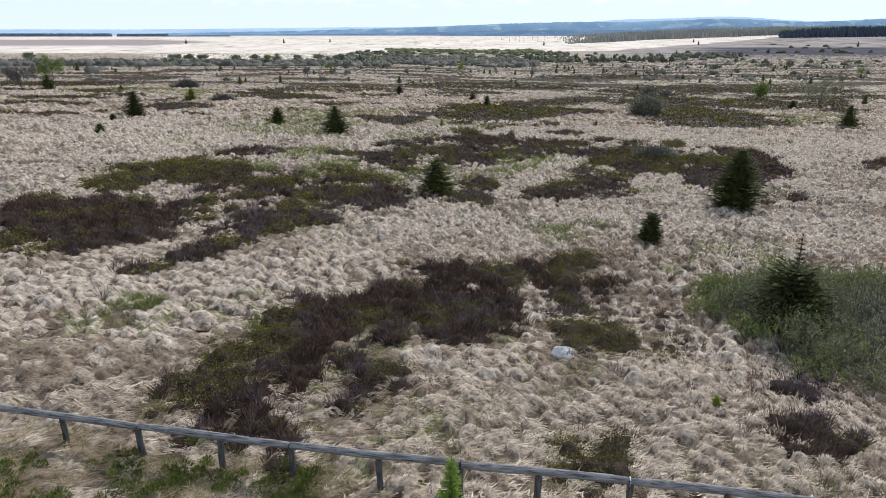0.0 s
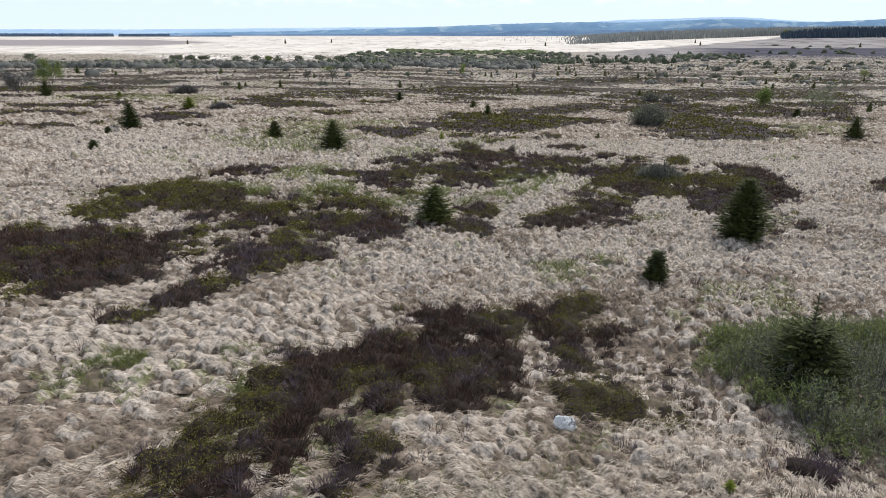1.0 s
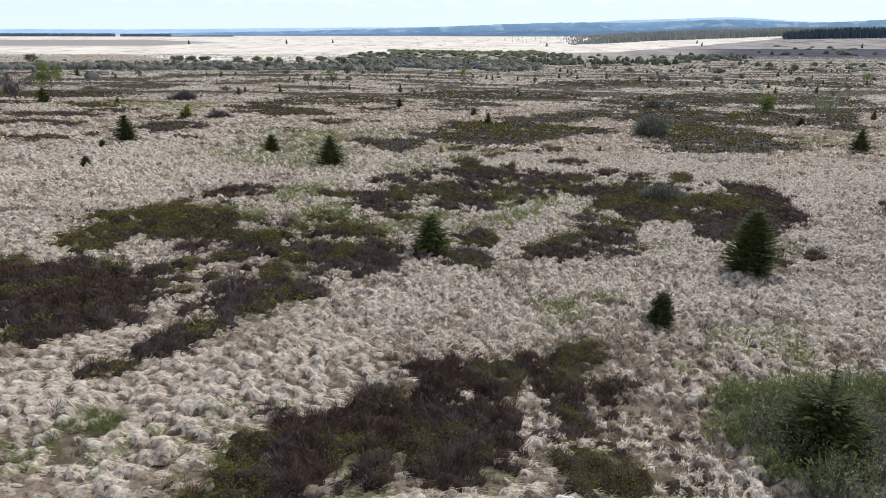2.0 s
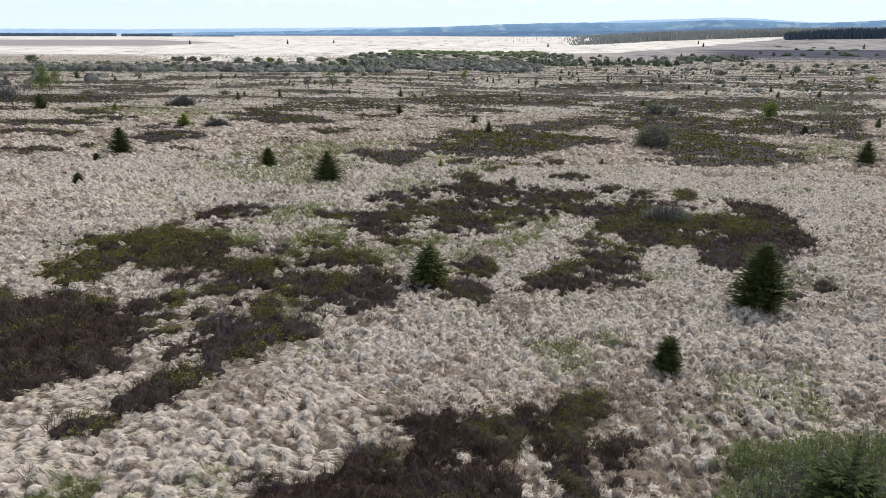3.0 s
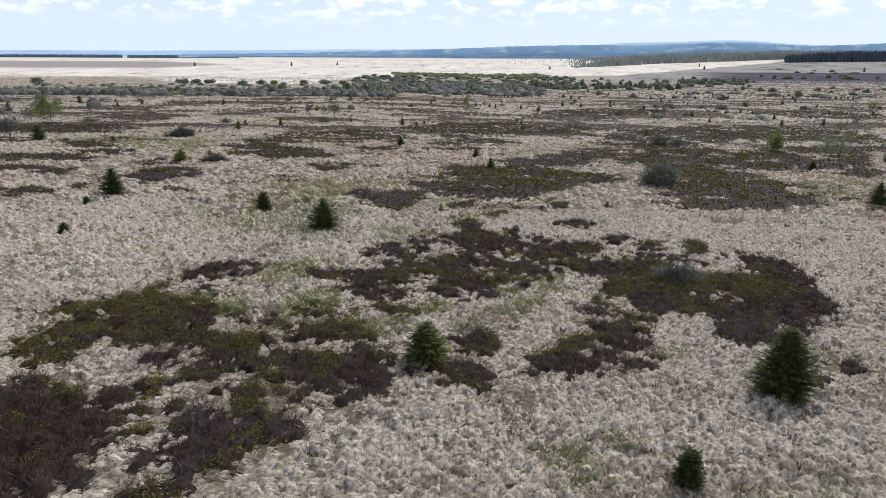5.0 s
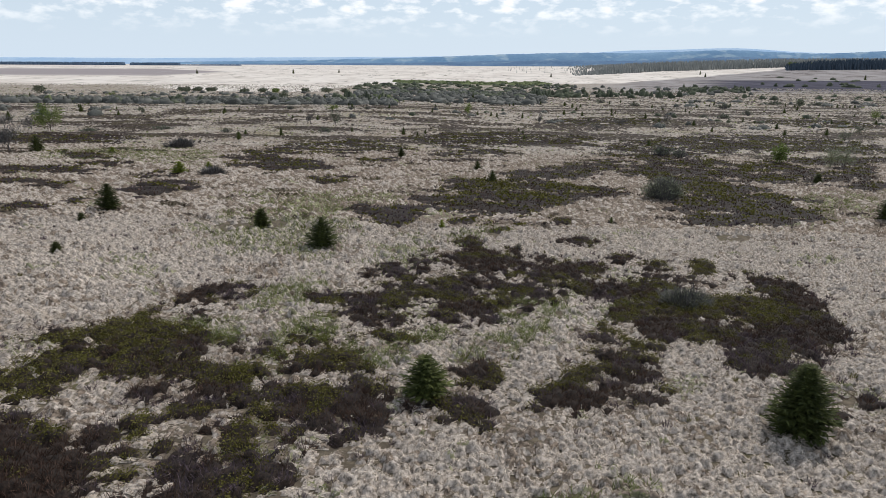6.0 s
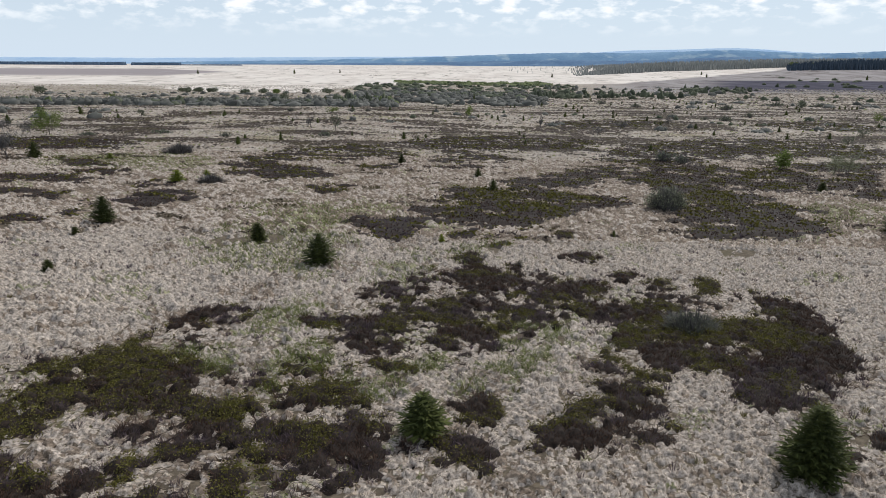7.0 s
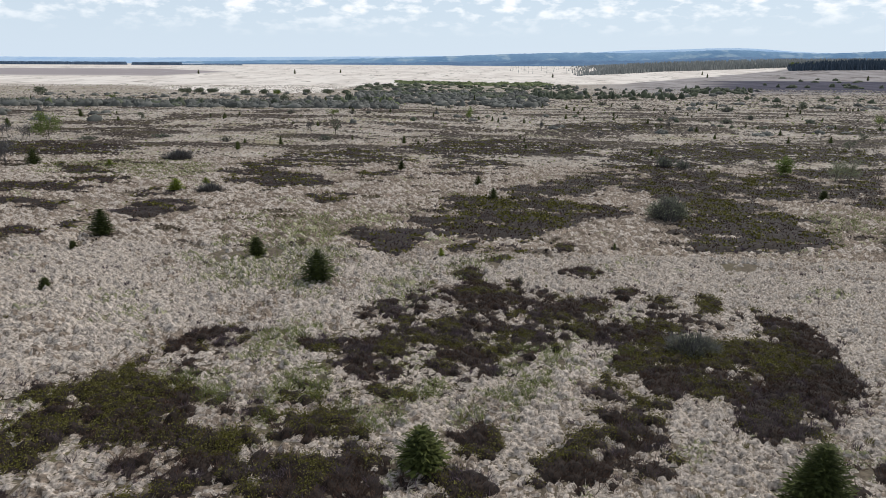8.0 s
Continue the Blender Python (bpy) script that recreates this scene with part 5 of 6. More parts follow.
for x, y, h in ((874.9, 1442.3, 11), (658.8, 1801.6, 10), (593.2, 1589.2, 10), (-395, 1700, 12), (-619, 1650, 11), (-300, 1820, 10), (230, 1560, 10)):
    plant_spruce(SMALL[2], x, y, h, "lone conifer on the far pale plain", "lone conifers of the plain")


# ---- birches, bare trees and shrubs ----


def broadleaf(x, y, h, w, mat, leaf, count, label, name="birch", bare=False, category="tree", dense=False):
    """A small tree: trunk, limbs and a broken crown of leaf clumps."""
    g = np.random.default_rng(int(abs(x * 31 + y * 17)) + 5)
    ob = new(name)
    ob.empty_display_size = 0.2
    ob.location = (x, y, float(ground_z(x, y)) - 0.03)
    wood, ends = [], []
    fork = max(3, int(3 + g.integers(0, 3)))
    r0 = 0.012 * h + 0.03
    top = np.array([g.uniform(-.06, .06) * w, g.uniform(-.06, .06) * w, 0.72 * h])
    wood.append(tube([(0, 0, -0.1), (0.02 * w, 0, 0.25 * h), tuple(top * [0.6, 0.6, 0.7]), tuple(top)], [r0, r0 * .8, r0 * .5, r0 * .2], 6))
    for i in range(fork + 6):
        a, z = g.uniform(0, 2 * math.pi), g.uniform(0.08, 0.5) * h
        start = np.array([0, 0, z])
        end = np.array([math.cos(a) * w * g.uniform(.25, .5), math.sin(a) * w * g.uniform(.25, .5), min(z + h * g.uniform(.28, .55), 0.97 * h)])
        bend = 0.5 * (start + end) + [0, 0, 0.05 * h]
        wood.append(tube([start, bend, end], [r0 * .45, r0 * .28, r0 * .1], 5))
        ends += [end, bend, 0.5 * (bend + end)]
        for k in range(4):
            e2 = end + g.uniform(-1, 1, 3) * [.16 * w, .16 * w, .12 * h]
            wood.append(tube([bend if k % 2 else end, 0.5 * (bend + e2), e2], [r0 * .2, r0 * .13, r0 * .06], 4))
            ends += [e2, 0.5 * (e2 + bend)]
    ends = np.array(ends + [top, top * [1, 1, 1.3]])
    part("trunk", quad_mesh("trunk", *joined(wood), [TWIGS if bare else BARK], smooth=True), ob, "grey trunk with limbs and twigs")
    pick = ends[g.integers(0, len(ends), count)]
    c = pick + g.standard_normal((count, 3)) * [.085 * w, .085 * w, .06 * h]
    c[:, 2] = np.clip(c[:, 2] - g.uniform(0, 0.22, count) * h, 0.10 * h, h * 1.02)
    if dense:
        p = g.standard_normal((count, 3))
        p /= np.linalg.norm(p, axis=1)[:, None]
        lump = (0.82 + 0.16 * np.sin(4 * p[:, 0] + x) * np.cos(5 * p[:, 2] + y) + 0.14 * g.uniform(-1, 1, count))[:, None]
        c = p * lump * (g.uniform(0.12, 1, (count, 1)) ** 0.45) * [0.5 * w, 0.5 * w, 0.48 * h] + [0, 0, 0.46 * h]
        part("crown", quad_mesh("crown", *facing(c, p, 1.25 * leaf, 0.9), [mat]), ob)
    elif bare:
        far = c + g.standard_normal((count, 3)) * [.09 * w, .09 * w, .05 * h] + [0, 0, .09 * h]
        me = quad_mesh("fine_twigs", *blades(c, 0.5 * (c + far), far, np.full(count, leaf)), [mat])
        tagged(part("twig_mass", me, ob), kind="stuff")
    else:
        part("crown", quad_mesh("crown", *leaves(c, leaf, 0.8), [mat]), ob)
    return tagged(ob, label, category, "small trees of the moor")


broadleaf(-96.5, 166.8, 6.3, 5.2, LEAVES, 0.30, 2600, "light green young birch in spring leaf")
broadleaf(-102.2, 168.4, 3.6, 4.2, TWIGS, 0.10, 520, "bare grey shrub-like tree with dense twigs", "bare_tree", True)
broadleaf(-108.5, 241.2, 3.8, 2.6, DULL_LEAVES, 0.35, 320, "slender grey-green birch in bud")
broadleaf(-30.8, 186.9, 5.2, 2.8, DULL_LEAVES, 0.30, 420, "slender grey-green birch in bud")
broadleaf(-39.1, 195.2, 3.7, 2.1, TWIGS, 0.10, 300, "thin bare grey tree", "bare_tree", True)
broadleaf(-362.0, 595.0, 9.5, 12.5, DULL_LEAVES, 1.0, 500, "round dark tree above the shrub belt", "round_tree", dense=True)
broadleaf(-200.6, 659.4, 5.6, 12.0, DULL_LEAVES, 1.0, 420, "round grey-green tree at the plain's rim", "round_tree", dense=True)
broadleaf(-184.5, 665.9, 6.0, 11.0, DULL_LEAVES, 1.0, 420, "round grey-green tree at the plain's rim", "round_tree", dense=True)
broadleaf(-172.5, 668.9, 5.8, 10.0, LEAVES, 0.9, 420, "round light green tree at the plain's rim", "round_tree", dense=True)
broadleaf(-150.4, 702.7, 5.8, 10.0, DULL_LEAVES, 1.0, 420, "round grey-green tree at the plain's rim", "round_tree", dense=True)
for i in range(9):
    broadleaf(-288 + 4.6 * i, 722 + 9 * math.sin(2.3 * i), 5.6 + 0.7 * math.sin(1.7 * i), 9.5, DULL_LEAVES, 1.0, 260, "grey-green round tree in a low copse at the plain's rim", "round_tree", dense=True)
broadleaf(-126.0, 690.0, 6.6, 15.0, DULL_LEAVES, 1.0, 480, "broad grey-green tree at the plain's rim", "round_tree", dense=True)
broadleaf(-108.0, 692.0, 5.4, 10.0, DULL_LEAVES, 1.0, 360, "round grey-green tree at the plain's rim", "round_tree", dense=True)
broadleaf(-102.6, 416.7, 6.8, 7.0, DULL_LEAVES, 0.7, 520, "rounded green birch rising over shrubs")
broadleaf(-48.5, 283.2, 2.9, 4.2, LEAVES, 0.45, 320, "low green birch bush")
broadleaf(-111.6, 172.5, 3.3, 4.3, TWIGS, 0.10, 520, "bare grey shrub-like tree with dense twigs", "bare_tree", True)
broadleaf(-235.1, 470.9, 5.0, 4.4, LEAVES, 0.6, 420, "bright green larch above the shrub belt", "larch")
broadleaf(6.6, 277.4, 5.0, 5.0, LEAVES, 0.42, 480, "light green birch standing on open moor")
broadleaf(169.1, 272.9, 4.4, 4.6, LEAVES, 0.42, 420, "light green birch standing on open moor")
broadleaf(56.0, 226.1, 3.4, 4.3, TWIGS, 0.10, 380, "bare grey tree on open moor", "bare_tree", True)
broadleaf(29.7, 225.9, 3.7, 1.9, TWIGS, 0.10, 260, "thin bare grey tree", "bare_tree", True)
broadleaf(43.1, 200.9, 2.6, 3.0, TWIGS, 0.10, 320, "bare grey tree on open moor", "bare_tree", True)
broadleaf(79.7, 251.2, 3.2, 3.2, TWIGS, 0.10, 320, "bare grey tree on open moor", "bare_tree", True)
broadleaf(57.4, 121.0, 3.9, 3.6, LEAVES, 0.26, 900, "bright yellow-green young birch", dense=True)
broadleaf(62.6, 114.6, 3.6, 3.2, BUDS, 0.15, 1500, "pale grey budding willow tree", "willow_tree")
broadleaf(66.0, 116.5, 3.9, 3.4, BUDS, 0.15, 1500, "pale grey budding willow tree", "willow_tree")
broadleaf(-71.3, 113.4, 4.3, 4.0, TWIGS, 0.085, 900, "bare grey spreading tree with dense twigs", "bare_tree", True)
broadleaf(1122.0, 2268.0, 22, 20, LEAVES, 1.6, 400, "light green tree at the edge of a dark forest", "round_tree", dense=True)
broadleaf(1142.0, 2275.0, 19, 20, LEAVES, 1.6, 400, "light green tree at the edge of a dark forest", "round_tree", dense=True)
broadleaf(1180.0, 2250.0, 17, 18, LEAVES, 1.6, 400, "light green tree at the edge of a dark forest", "round_tree", dense=True)
broadleaf(97.6, 170.6, 3.0, 3.4, DULL_LEAVES, 0.24, 420, "pale grey-green budding willow tree", "willow_tree")
broadleaf(115.6, 194.6, 2.9, 2.9, DULL_LEAVES, 0.28, 420, "pale grey-green budding willow tree", "willow_tree")
broadleaf(217.0, 424.1, 6.3, 6.3, DULL_LEAVES, 0.6, 420, "rounded grey-green tree among shrubs", "round_tree", dense=True)


def twig_bush(x, y, h, w, label, leaf_mat=None, stems=420, leaf=0.09, leaf_count=500, deep=0.8, name="bush", group="bushes of the moor"):
    """A dome of many upright twigs with a few leaves."""
    g = np.random.default_rng(int(abs(x * 13 + y * 29)) + 3)
    ob = new(name)
    ob.empty_display_size = 0.2
    ob.location = (x, y, float(ground_z(x, y)) - 0.03)
    a, r = g.uniform(0, 2 * np.pi, stems), np.sqrt(g.uniform(0, 1, stems))
    out = np.stack([np.cos(a) * w / 2, np.sin(a) * w / 2 * deep, 0 * a], 1)
    edge = r * (1 + 0.12 * np.sin(3 * a + x) + 0.1 * np.sin(5 * a + y))
    top = h * np.sqrt(np.clip(1 - 0.80 * r ** 2, 0.1, 1)) * g.uniform(0.72, 1.1, stems)
    up = np.array([0, 0, 1.0])
    root = out * (0.55 * edge)[:, None]
    mid = out * (0.82 * edge)[:, None] + up * (0.5 * top)[:, None]
    tip = out * edge[:, None] + g.standard_normal((stems, 3)) * 0.04 * w + up * top[:, None]
    tagged(part("stem_mass", quad_mesh("stems", *blades(root, mid, tip, np.full(stems, 0.018 * w + 0.004), 0.4), [TWIGS]), ob), kind="stuff")
    if leaf_mat:
        i, t = g.integers(0, stems, leaf_count), g.uniform(0.35, 1.02, leaf_count)[:, None] ** 0.6
        c = np.where(t < .5, root[i] + (mid - root)[i] * 2 * t, mid[i] + (tip - mid)[i] * (2 * t - 1)) + g.standard_normal((leaf_count, 3)) * 0.02 * w
        tagged(part("foliage", quad_mesh("foliage", *leaves(c, leaf, 0.8), [leaf_mat]), ob), kind="stuff")
    return tagged(ob, label, "bush", group)


twig_bush(24.2, 79.0, 2.6, 4.8, "rounded grey-green willow bush on open grass", WILLOW, 500, 0.17, 2600)
twig_bush(13.5, 41.4, 1.0, 3.1, "grey twiggy willow bush in dark heather", WILLOW, 700, 0.06, 2600)
twig_bush(-46.8, 122.3, 1.7, 5.6, "rounded grey leafless bush", None, 900)
twig_bush(-29.4, 89.2, 1.0, 4.0, "low purple-grey leafless bush beside heather", None, 700)
twig_bush(5.5, 53.0, 0.7, 0.8, "small dark olive shrub", BILBERRY, 160, 0.06, 240)
for x, y, h, w in ((-51.8, 161.5, 1.2, 3.1), (-30.4, 170.0, 1.4, 3.9), (-69.4, 297.4, 2.0, 3.8), (-43.1, 299.8, 1.8, 3.8), (-36.8, 306.0, 1.6, 2.9), (-71.0, 171.9, 0.9, 5.1), (-85.3, 163.3, 1.0, 4.1),
                   (40.6, 132.0, 2.2, 4.6), (43.2, 129.5, 1.7, 3.6), (157.5, 392.5, 3.0, 10.0), (220.0, 463.4, 3.0, 11.9), (245.3, 457.5, 2.3, 7.8), (111.0, 278.4, 1.8, 7.1), (132.7, 305.5, 2.6, 4.9), (107.7, 488.9, 3.4, 6.3), (117.2, 433.2, 2.4, 7.4),
                   (-1.4, 399.1, 1.7, 5.1), (106.1, 286.6, 1.2, 3.6)):
    twig_bush(x, y, h, w, "grey-green twiggy bush far out on the moor", DULL_LEAVES, 160, 0.1 * w, 120)


def thicket():
    """The willow thicket: clumps of upright shoots fanning out, set with narrow upright leaves."""
    strokes = [(8.3, 16.9, 13.8, 17.2, 1.4), (8.2, 15.3, 14.0, 15.0, 1.45), (8.7, 13.6, 14.0, 13.1, 1.3), (9.6, 12.3, 14.0, 11.9, 0.9)]
    ob = new("willow_thicket")
    ob.empty_display_size = 0.2
    x, y = jitter_grid(6.0, 15.6, 10.2, 19.0, 0.46)
    d = inside(x, y, strokes, 0.15)
    ok = d > 0.02
    x, y, d = x[ok], y[ok], d[ok]
    tall = (1.2 - 0.3 * np.clip((y - 16.2) / 1.2, 0, 1)) * np.sqrt(np.clip(d / 0.9, 0.25, 1)) * rng.uniform(0.62, 1.2, len(x)) * (1 + 0.12 * wobble(x, y, 1.1, 3.0))
    leafy = fbm(x, y, 1.8, 3) - 0.16 * np.clip((x - 9.0) / 2, -1, 1) + 0.14 * np.clip((y - 15.2) / 1.5, -1, 1) + rng.normal(0, 0.07, len(x))
    bare = leafy < 0.36
    per = 34
    own = np.repeat(np.arange(len(x)), per)
    n = len(own)
    az, r = rng.uniform(0, 2 * np.pi, n), np.sqrt(rng.uniform(0, 1, n))
    out = np.stack([np.cos(az), np.sin(az), 0 * az], 1)
    up = np.array([0, 0, 1.0])
    lean = np.repeat(rng.normal(0, 0.10, (len(x), 3)) * [1, 1, 0], per, 0)
    root = np.stack([x[own], y[own], ground_z(x[own], y[own])], 1) + out * (0.10 * r)[:, None]
    tip = root + lean + out * (0.36 * r)[:, None] + rng.normal(0, 0.04, (n, 3)) + up * (tall[own] * np.sqrt(1.02 - 0.75 * r * r) * rng.uniform(0.8, 1.1, n))[:, None]
    mid = 0.5 * (root + tip) + rng.normal(0, 0.02, (n, 3)) + out * (0.06 * r)[:, None]
    tagged(part("stem_mass", quad_mesh("stems", *blades(root, mid, tip, np.full(n, 0.012), 0.4), [TWIGS]), ob), kind="stuff")
    count = np.where(bare[own], 4, 12)
    i = np.repeat(np.arange(n), count)
    m = len(i)
    t = rng.uniform(0.2, 1.0, (m, 1)) ** 0.6
    c = root[i] + (tip - root)[i] * t + out[i] * (0.05 * r[i])[:, None] * np.sin(3.1 * t) + rng.normal(0, 0.018, (m, 3))
    way = 0.55 * rng.standard_normal((m, 3)) + 0.5 * out[i] + [0, 0, 0.55]
    v, q = slips(c, c + way * rng.uniform(0.03, 0.06, (m, 1)), rng.uniform(0.016, 0.028, m), 0.5)
    green = leafy[own][i] + rng.normal(0, 0.04, m) > 0.50
    tagged(part("foliage", quad_mesh("foliage", v, q, [WILLOW, GREEN_WILLOW], green), ob), kind="stuff")
    tagged(ob, "broad grey-green willow thicket of upright leafy shoots", "bush")


thicket()

# ---- fence, stone, sapling ----


def log_mesh(name, length, r, mat, seed, square=0.0):
    """A weathered log along x with an uneven round section and worn ends."""
    g = np.random.default_rng(seed)
    n, sides = 9, 10
    bm = bmesh.new()
    rings = []
    for i in range(n):
        t = i / (n - 1)
        end = 0.86 if i in (0, n - 1) else 1.0
        cy, cz = 0.012 * math.sin(3 * t + seed), 0.010 * math.sin(5 * t + 2 * seed)
        ring = []
        for j in range(sides):
            a = 2 * math.pi * j / sides
            rr = r * end * (1 + 0.06 * g.uniform(-1, 1) + square * 0.12 * math.cos(4 * a))
            ring.append(bm.verts.new((length * t + (0.0 if 0 < i < n - 1 else (0.012 if i == 0 else -0.012)), cy + rr * math.cos(a), cz + rr * math.sin(a))))
        rings.append(ring)
    for i in range(n - 1):
        for j in range(sides):
            bm.faces.new((rings[i][j], rings[i][(j + 1) % sides], rings[i + 1][(j + 1) % sides], rings[i + 1][j]))
    bm.faces.new(rings[0][::-1])
    bm.faces.new(rings[-1])
    bmesh.ops.recalc_face_normals(bm, faces=bm.faces)
    me = bpy.data.meshes.new(name)
    bm.to_mesh(me)
    bm.free()
    me.materials.append(mat)
    me.shade_smooth()
    return me


FENCE_X = (-6.57, -5.11, -3.64, -2.45, -1.01, 0.27, 1.44, 2.75, 4.11, 5.5)
FENCE_A, FENCE_B, RAIL_Z = 8.525, -0.17, 0.70


def fence():
    """A low rail of weathered logs on short posts, along the edge of the path."""
    ob = new("rail_fence")
    ob.empty_display_size = 0.3
    pts = [Vector((x, FENCE_A + FENCE_B * x + 0.0035 * min(x, 0) ** 2, RAIL_Z)) for x in FENCE_X]
    ends = [pts[0] + (pts[0] - pts[1]) * 2.2] + pts + [pts[-1] + (pts[-1] - pts[-2]) * 2.2]
    for i, p in enumerate(pts):
        post = part("post", log_mesh("post", 0.80, 0.052, SHADED_POST_WOOD, 20 + i, 0.6), ob, "weathered wooden post, painted dark for its shaded face")
        post.matrix_basis = Matrix.Translation((p.x, p.y, p.z - 0.80 + 0.03)) @ pose(0, 0, 0, rng.uniform(-3, 3), -90 + rng.uniform(-3, 3), rng.uniform(0, 90))
    stops = [ends[0]] + [pts[i] for i in range(1, len(pts), 2)] + [ends[-1]]
    for i in range(len(stops) - 1):
        a, b = stops[i], stops[i + 1]
        rail = part("rail", log_mesh("rail", (b - a).length - 0.006, 0.062, WOOD, 40 + i, 0.9), ob)
        q = (b - a).to_track_quat("X", "Z").to_matrix().to_4x4()
        rail.matrix_basis = Matrix.Translation(a) @ q
        if i == 3:
            bound, from_rail = rail, rail.matrix_basis.inverted()
    # wire binding at one joint
    j = pts[7]
    ring = bmesh.new()
    bmesh.ops.create_cone(ring, segments=14, radius1=0.072, radius2=0.072, depth=0.018, cap_ends=True)
    me = bpy.data.meshes.new("binding")
    ring.to_mesh(me)
    ring.free()
    me.materials.append(STONE)
    band = part("binding", me, bound, "pale wire binding round the rail")
    band.matrix_basis = from_rail @ Matrix.Translation(j) @ pose(0, 0, 0, 0, 90, math.degrees(math.atan(FENCE_B)))
    tagged(ob, "low fence of weathered grey log rails on short posts", "fence")


fence()


def boulder(x, y, size):
    bm = bmesh.new()
    bmesh.ops.create_icosphere(bm, subdivisions=3, radius=1.0)
    for v in bm.verts:
        p = v.co.copy()
        k = 1 + 0.22 * noise.noise(p * 1.4) + 0.16 * noise.noise(p * 3.3) + 0.08 * noise.noise(p * 8.0)
        for axis, cut in ((Vector((0.5, -0.6, 0.62)), 0.72), (Vector((-0.7, -0.3, 0.6)), 0.74), (Vector((0.1, 0.5, 0.85)), 0.7), (Vector((0.9, 0.1, 0.2)), 0.8)):
            dd = (p * k).dot(axis.normalized())
            if dd > cut:
                k *= cut / dd
        v.co = p * k
        v.co.x, v.co.y, v.co.z = v.co.x * size * 0.62, v.co.y * size * 0.5, v.co.z * size * 0.5
    me = bpy.data.meshes.new("boulder")
    bm.to_mesh(me)
    bm.free()
    me.materials.append(STONE)
    ob = new("boulder", me)
    ob.location = (x, y, float(ground_z(x, y)) + 0.16)
    tagged(ob, "pale whitish-grey angular boulder lying between tussocks", "stone")


boulder(2.72, 13.3, 0.41)

LARCH = surface("larch_needles", (0.12, 0.20, 0.025), (0.30, 0.42, 0.08), 3, 14, island=0.6, thin=0.3)
sap = spruce_meshes(24, 7, 14, 0.25, 19, LARCH, 0.8, 0.02)
plant_spruce(sap, 0.12, 8.0, 1.22, "fresh green larch sapling beside the rail", "", name="larch_sapling")


def sedge(strokes, step, label):
    """Short rounded dark green clumps on the trodden side of the rail."""
    s = np.array(strokes)
    x, y = jitter_grid(s[:, 0].min() - 1, s[:, 2].max() + 1, s[:, 1].min() - 1.2, s[:, 1].max() + 1, step)
    ok = (inside(x, y, strokes, 0.4) > 0) & (fbm(x, y, 0.9, 3) > 0.57)
    x, y = x[ok], y[ok]
    n = 150
    size = np.repeat(rng.uniform(0.6, 1.25, len(x)), n)
    c = np.repeat(np.stack([x, y, ground_z(x, y) + rng.uniform(0.08, 0.15, len(x))], 1), n, 0)
    m = len(c)
    az, r = rng.uniform(0, 2 * np.pi, m), np.sqrt(rng.uniform(0, 1, m))
    out = np.stack([np.cos(az), np.sin(az), 0 * az], 1)
    up = np.array([0, 0, 1.0])
    root = c + out * (0.15 * size * r)[:, None] + up * (0.09 * size * np.sqrt(1 - 0.9 * r * r) - 0.06)[:, None]
    way = out * (0.6 * r)[:, None] + rng.normal(0, 0.35, (m, 3)) + up * 0.8
    v, q = slips(root, root + way * (0.05 * size * rng.uniform(0.7, 1.3, m))[:, None], rng.uniform(0.010, 0.018, m), 0.4)
    tagged(new("sedge_tufts", quad_mesh("sedge_tufts", v, q, [SEDGE])), label, "grass", kind="stuff")


SEDGE = surface("sedge", (0.03, 0.05, 0.008), (0.15, 0.20, 0.04), 2.0, 10, island=0.6, thin=0.2)
sedge(TRODDEN, 0.31, "short dark green sedge clumps in trampled grass by the rail")

# ---- far scenery ----


def far_shrubs(bands, mat, label):
    pieces = []
    for d0, d1, u0, u1, count, wide, tall in bands:
        for _ in range(count):
            d = rng.uniform(d0, d1)
            x, y = rng.uniform(u0, u1) * d, d
            w, h = wide * rng.uniform(0.5, 1.4), tall * rng.uniform(0.5, 1.3)
            base = np.array([x, y, float(ground_z(x, y))])
            # a lumpy dome, with loose sprays standing off it
            a, e = np.meshgrid(np.arange(9) * 2 * np.pi / 9, np.radians((-8, 18, 42, 66, 86)))
            a = a + rng.uniform(0, 6)
            dome = np.stack([np.cos(a) * np.cos(e) * w * .45, np.sin(a) * np.cos(e) * w * .45, np.sin(e) * h * .8], -1).reshape(-1, 3)
            dome *= (1 + 0.2 * rng.standard_normal(len(dome)))[:, None]
            r, c = np.meshgrid(np.arange(4), np.arange(9), indexing="ij")
            r, c = r.ravel(), c.ravel()
            pieces.append((base + dome, np.stack([r * 9 + c, r * 9 + (c + 1) % 9, r * 9 + 9 + (c + 1) % 9, r * 9 + 9 + c], 1)))
            p = rng.standard_normal((36, 3))
            p /= np.linalg.norm(p, axis=1)[:, None]
            p[:, 2] = abs(p[:, 2])
            pieces.append(facing(base + p * [w * .54, w * .54, h * .92] * rng.uniform(0.8, 1.15, (36, 1)), p, 0.10 * w ** 0.75 + 0.18, 0.6))
    v, q = joined(pieces)
    tagged(new("far_shrubs", quad_mesh("far_shrubs", v, q, [mat])), label, "shrubs", kind="stuff")


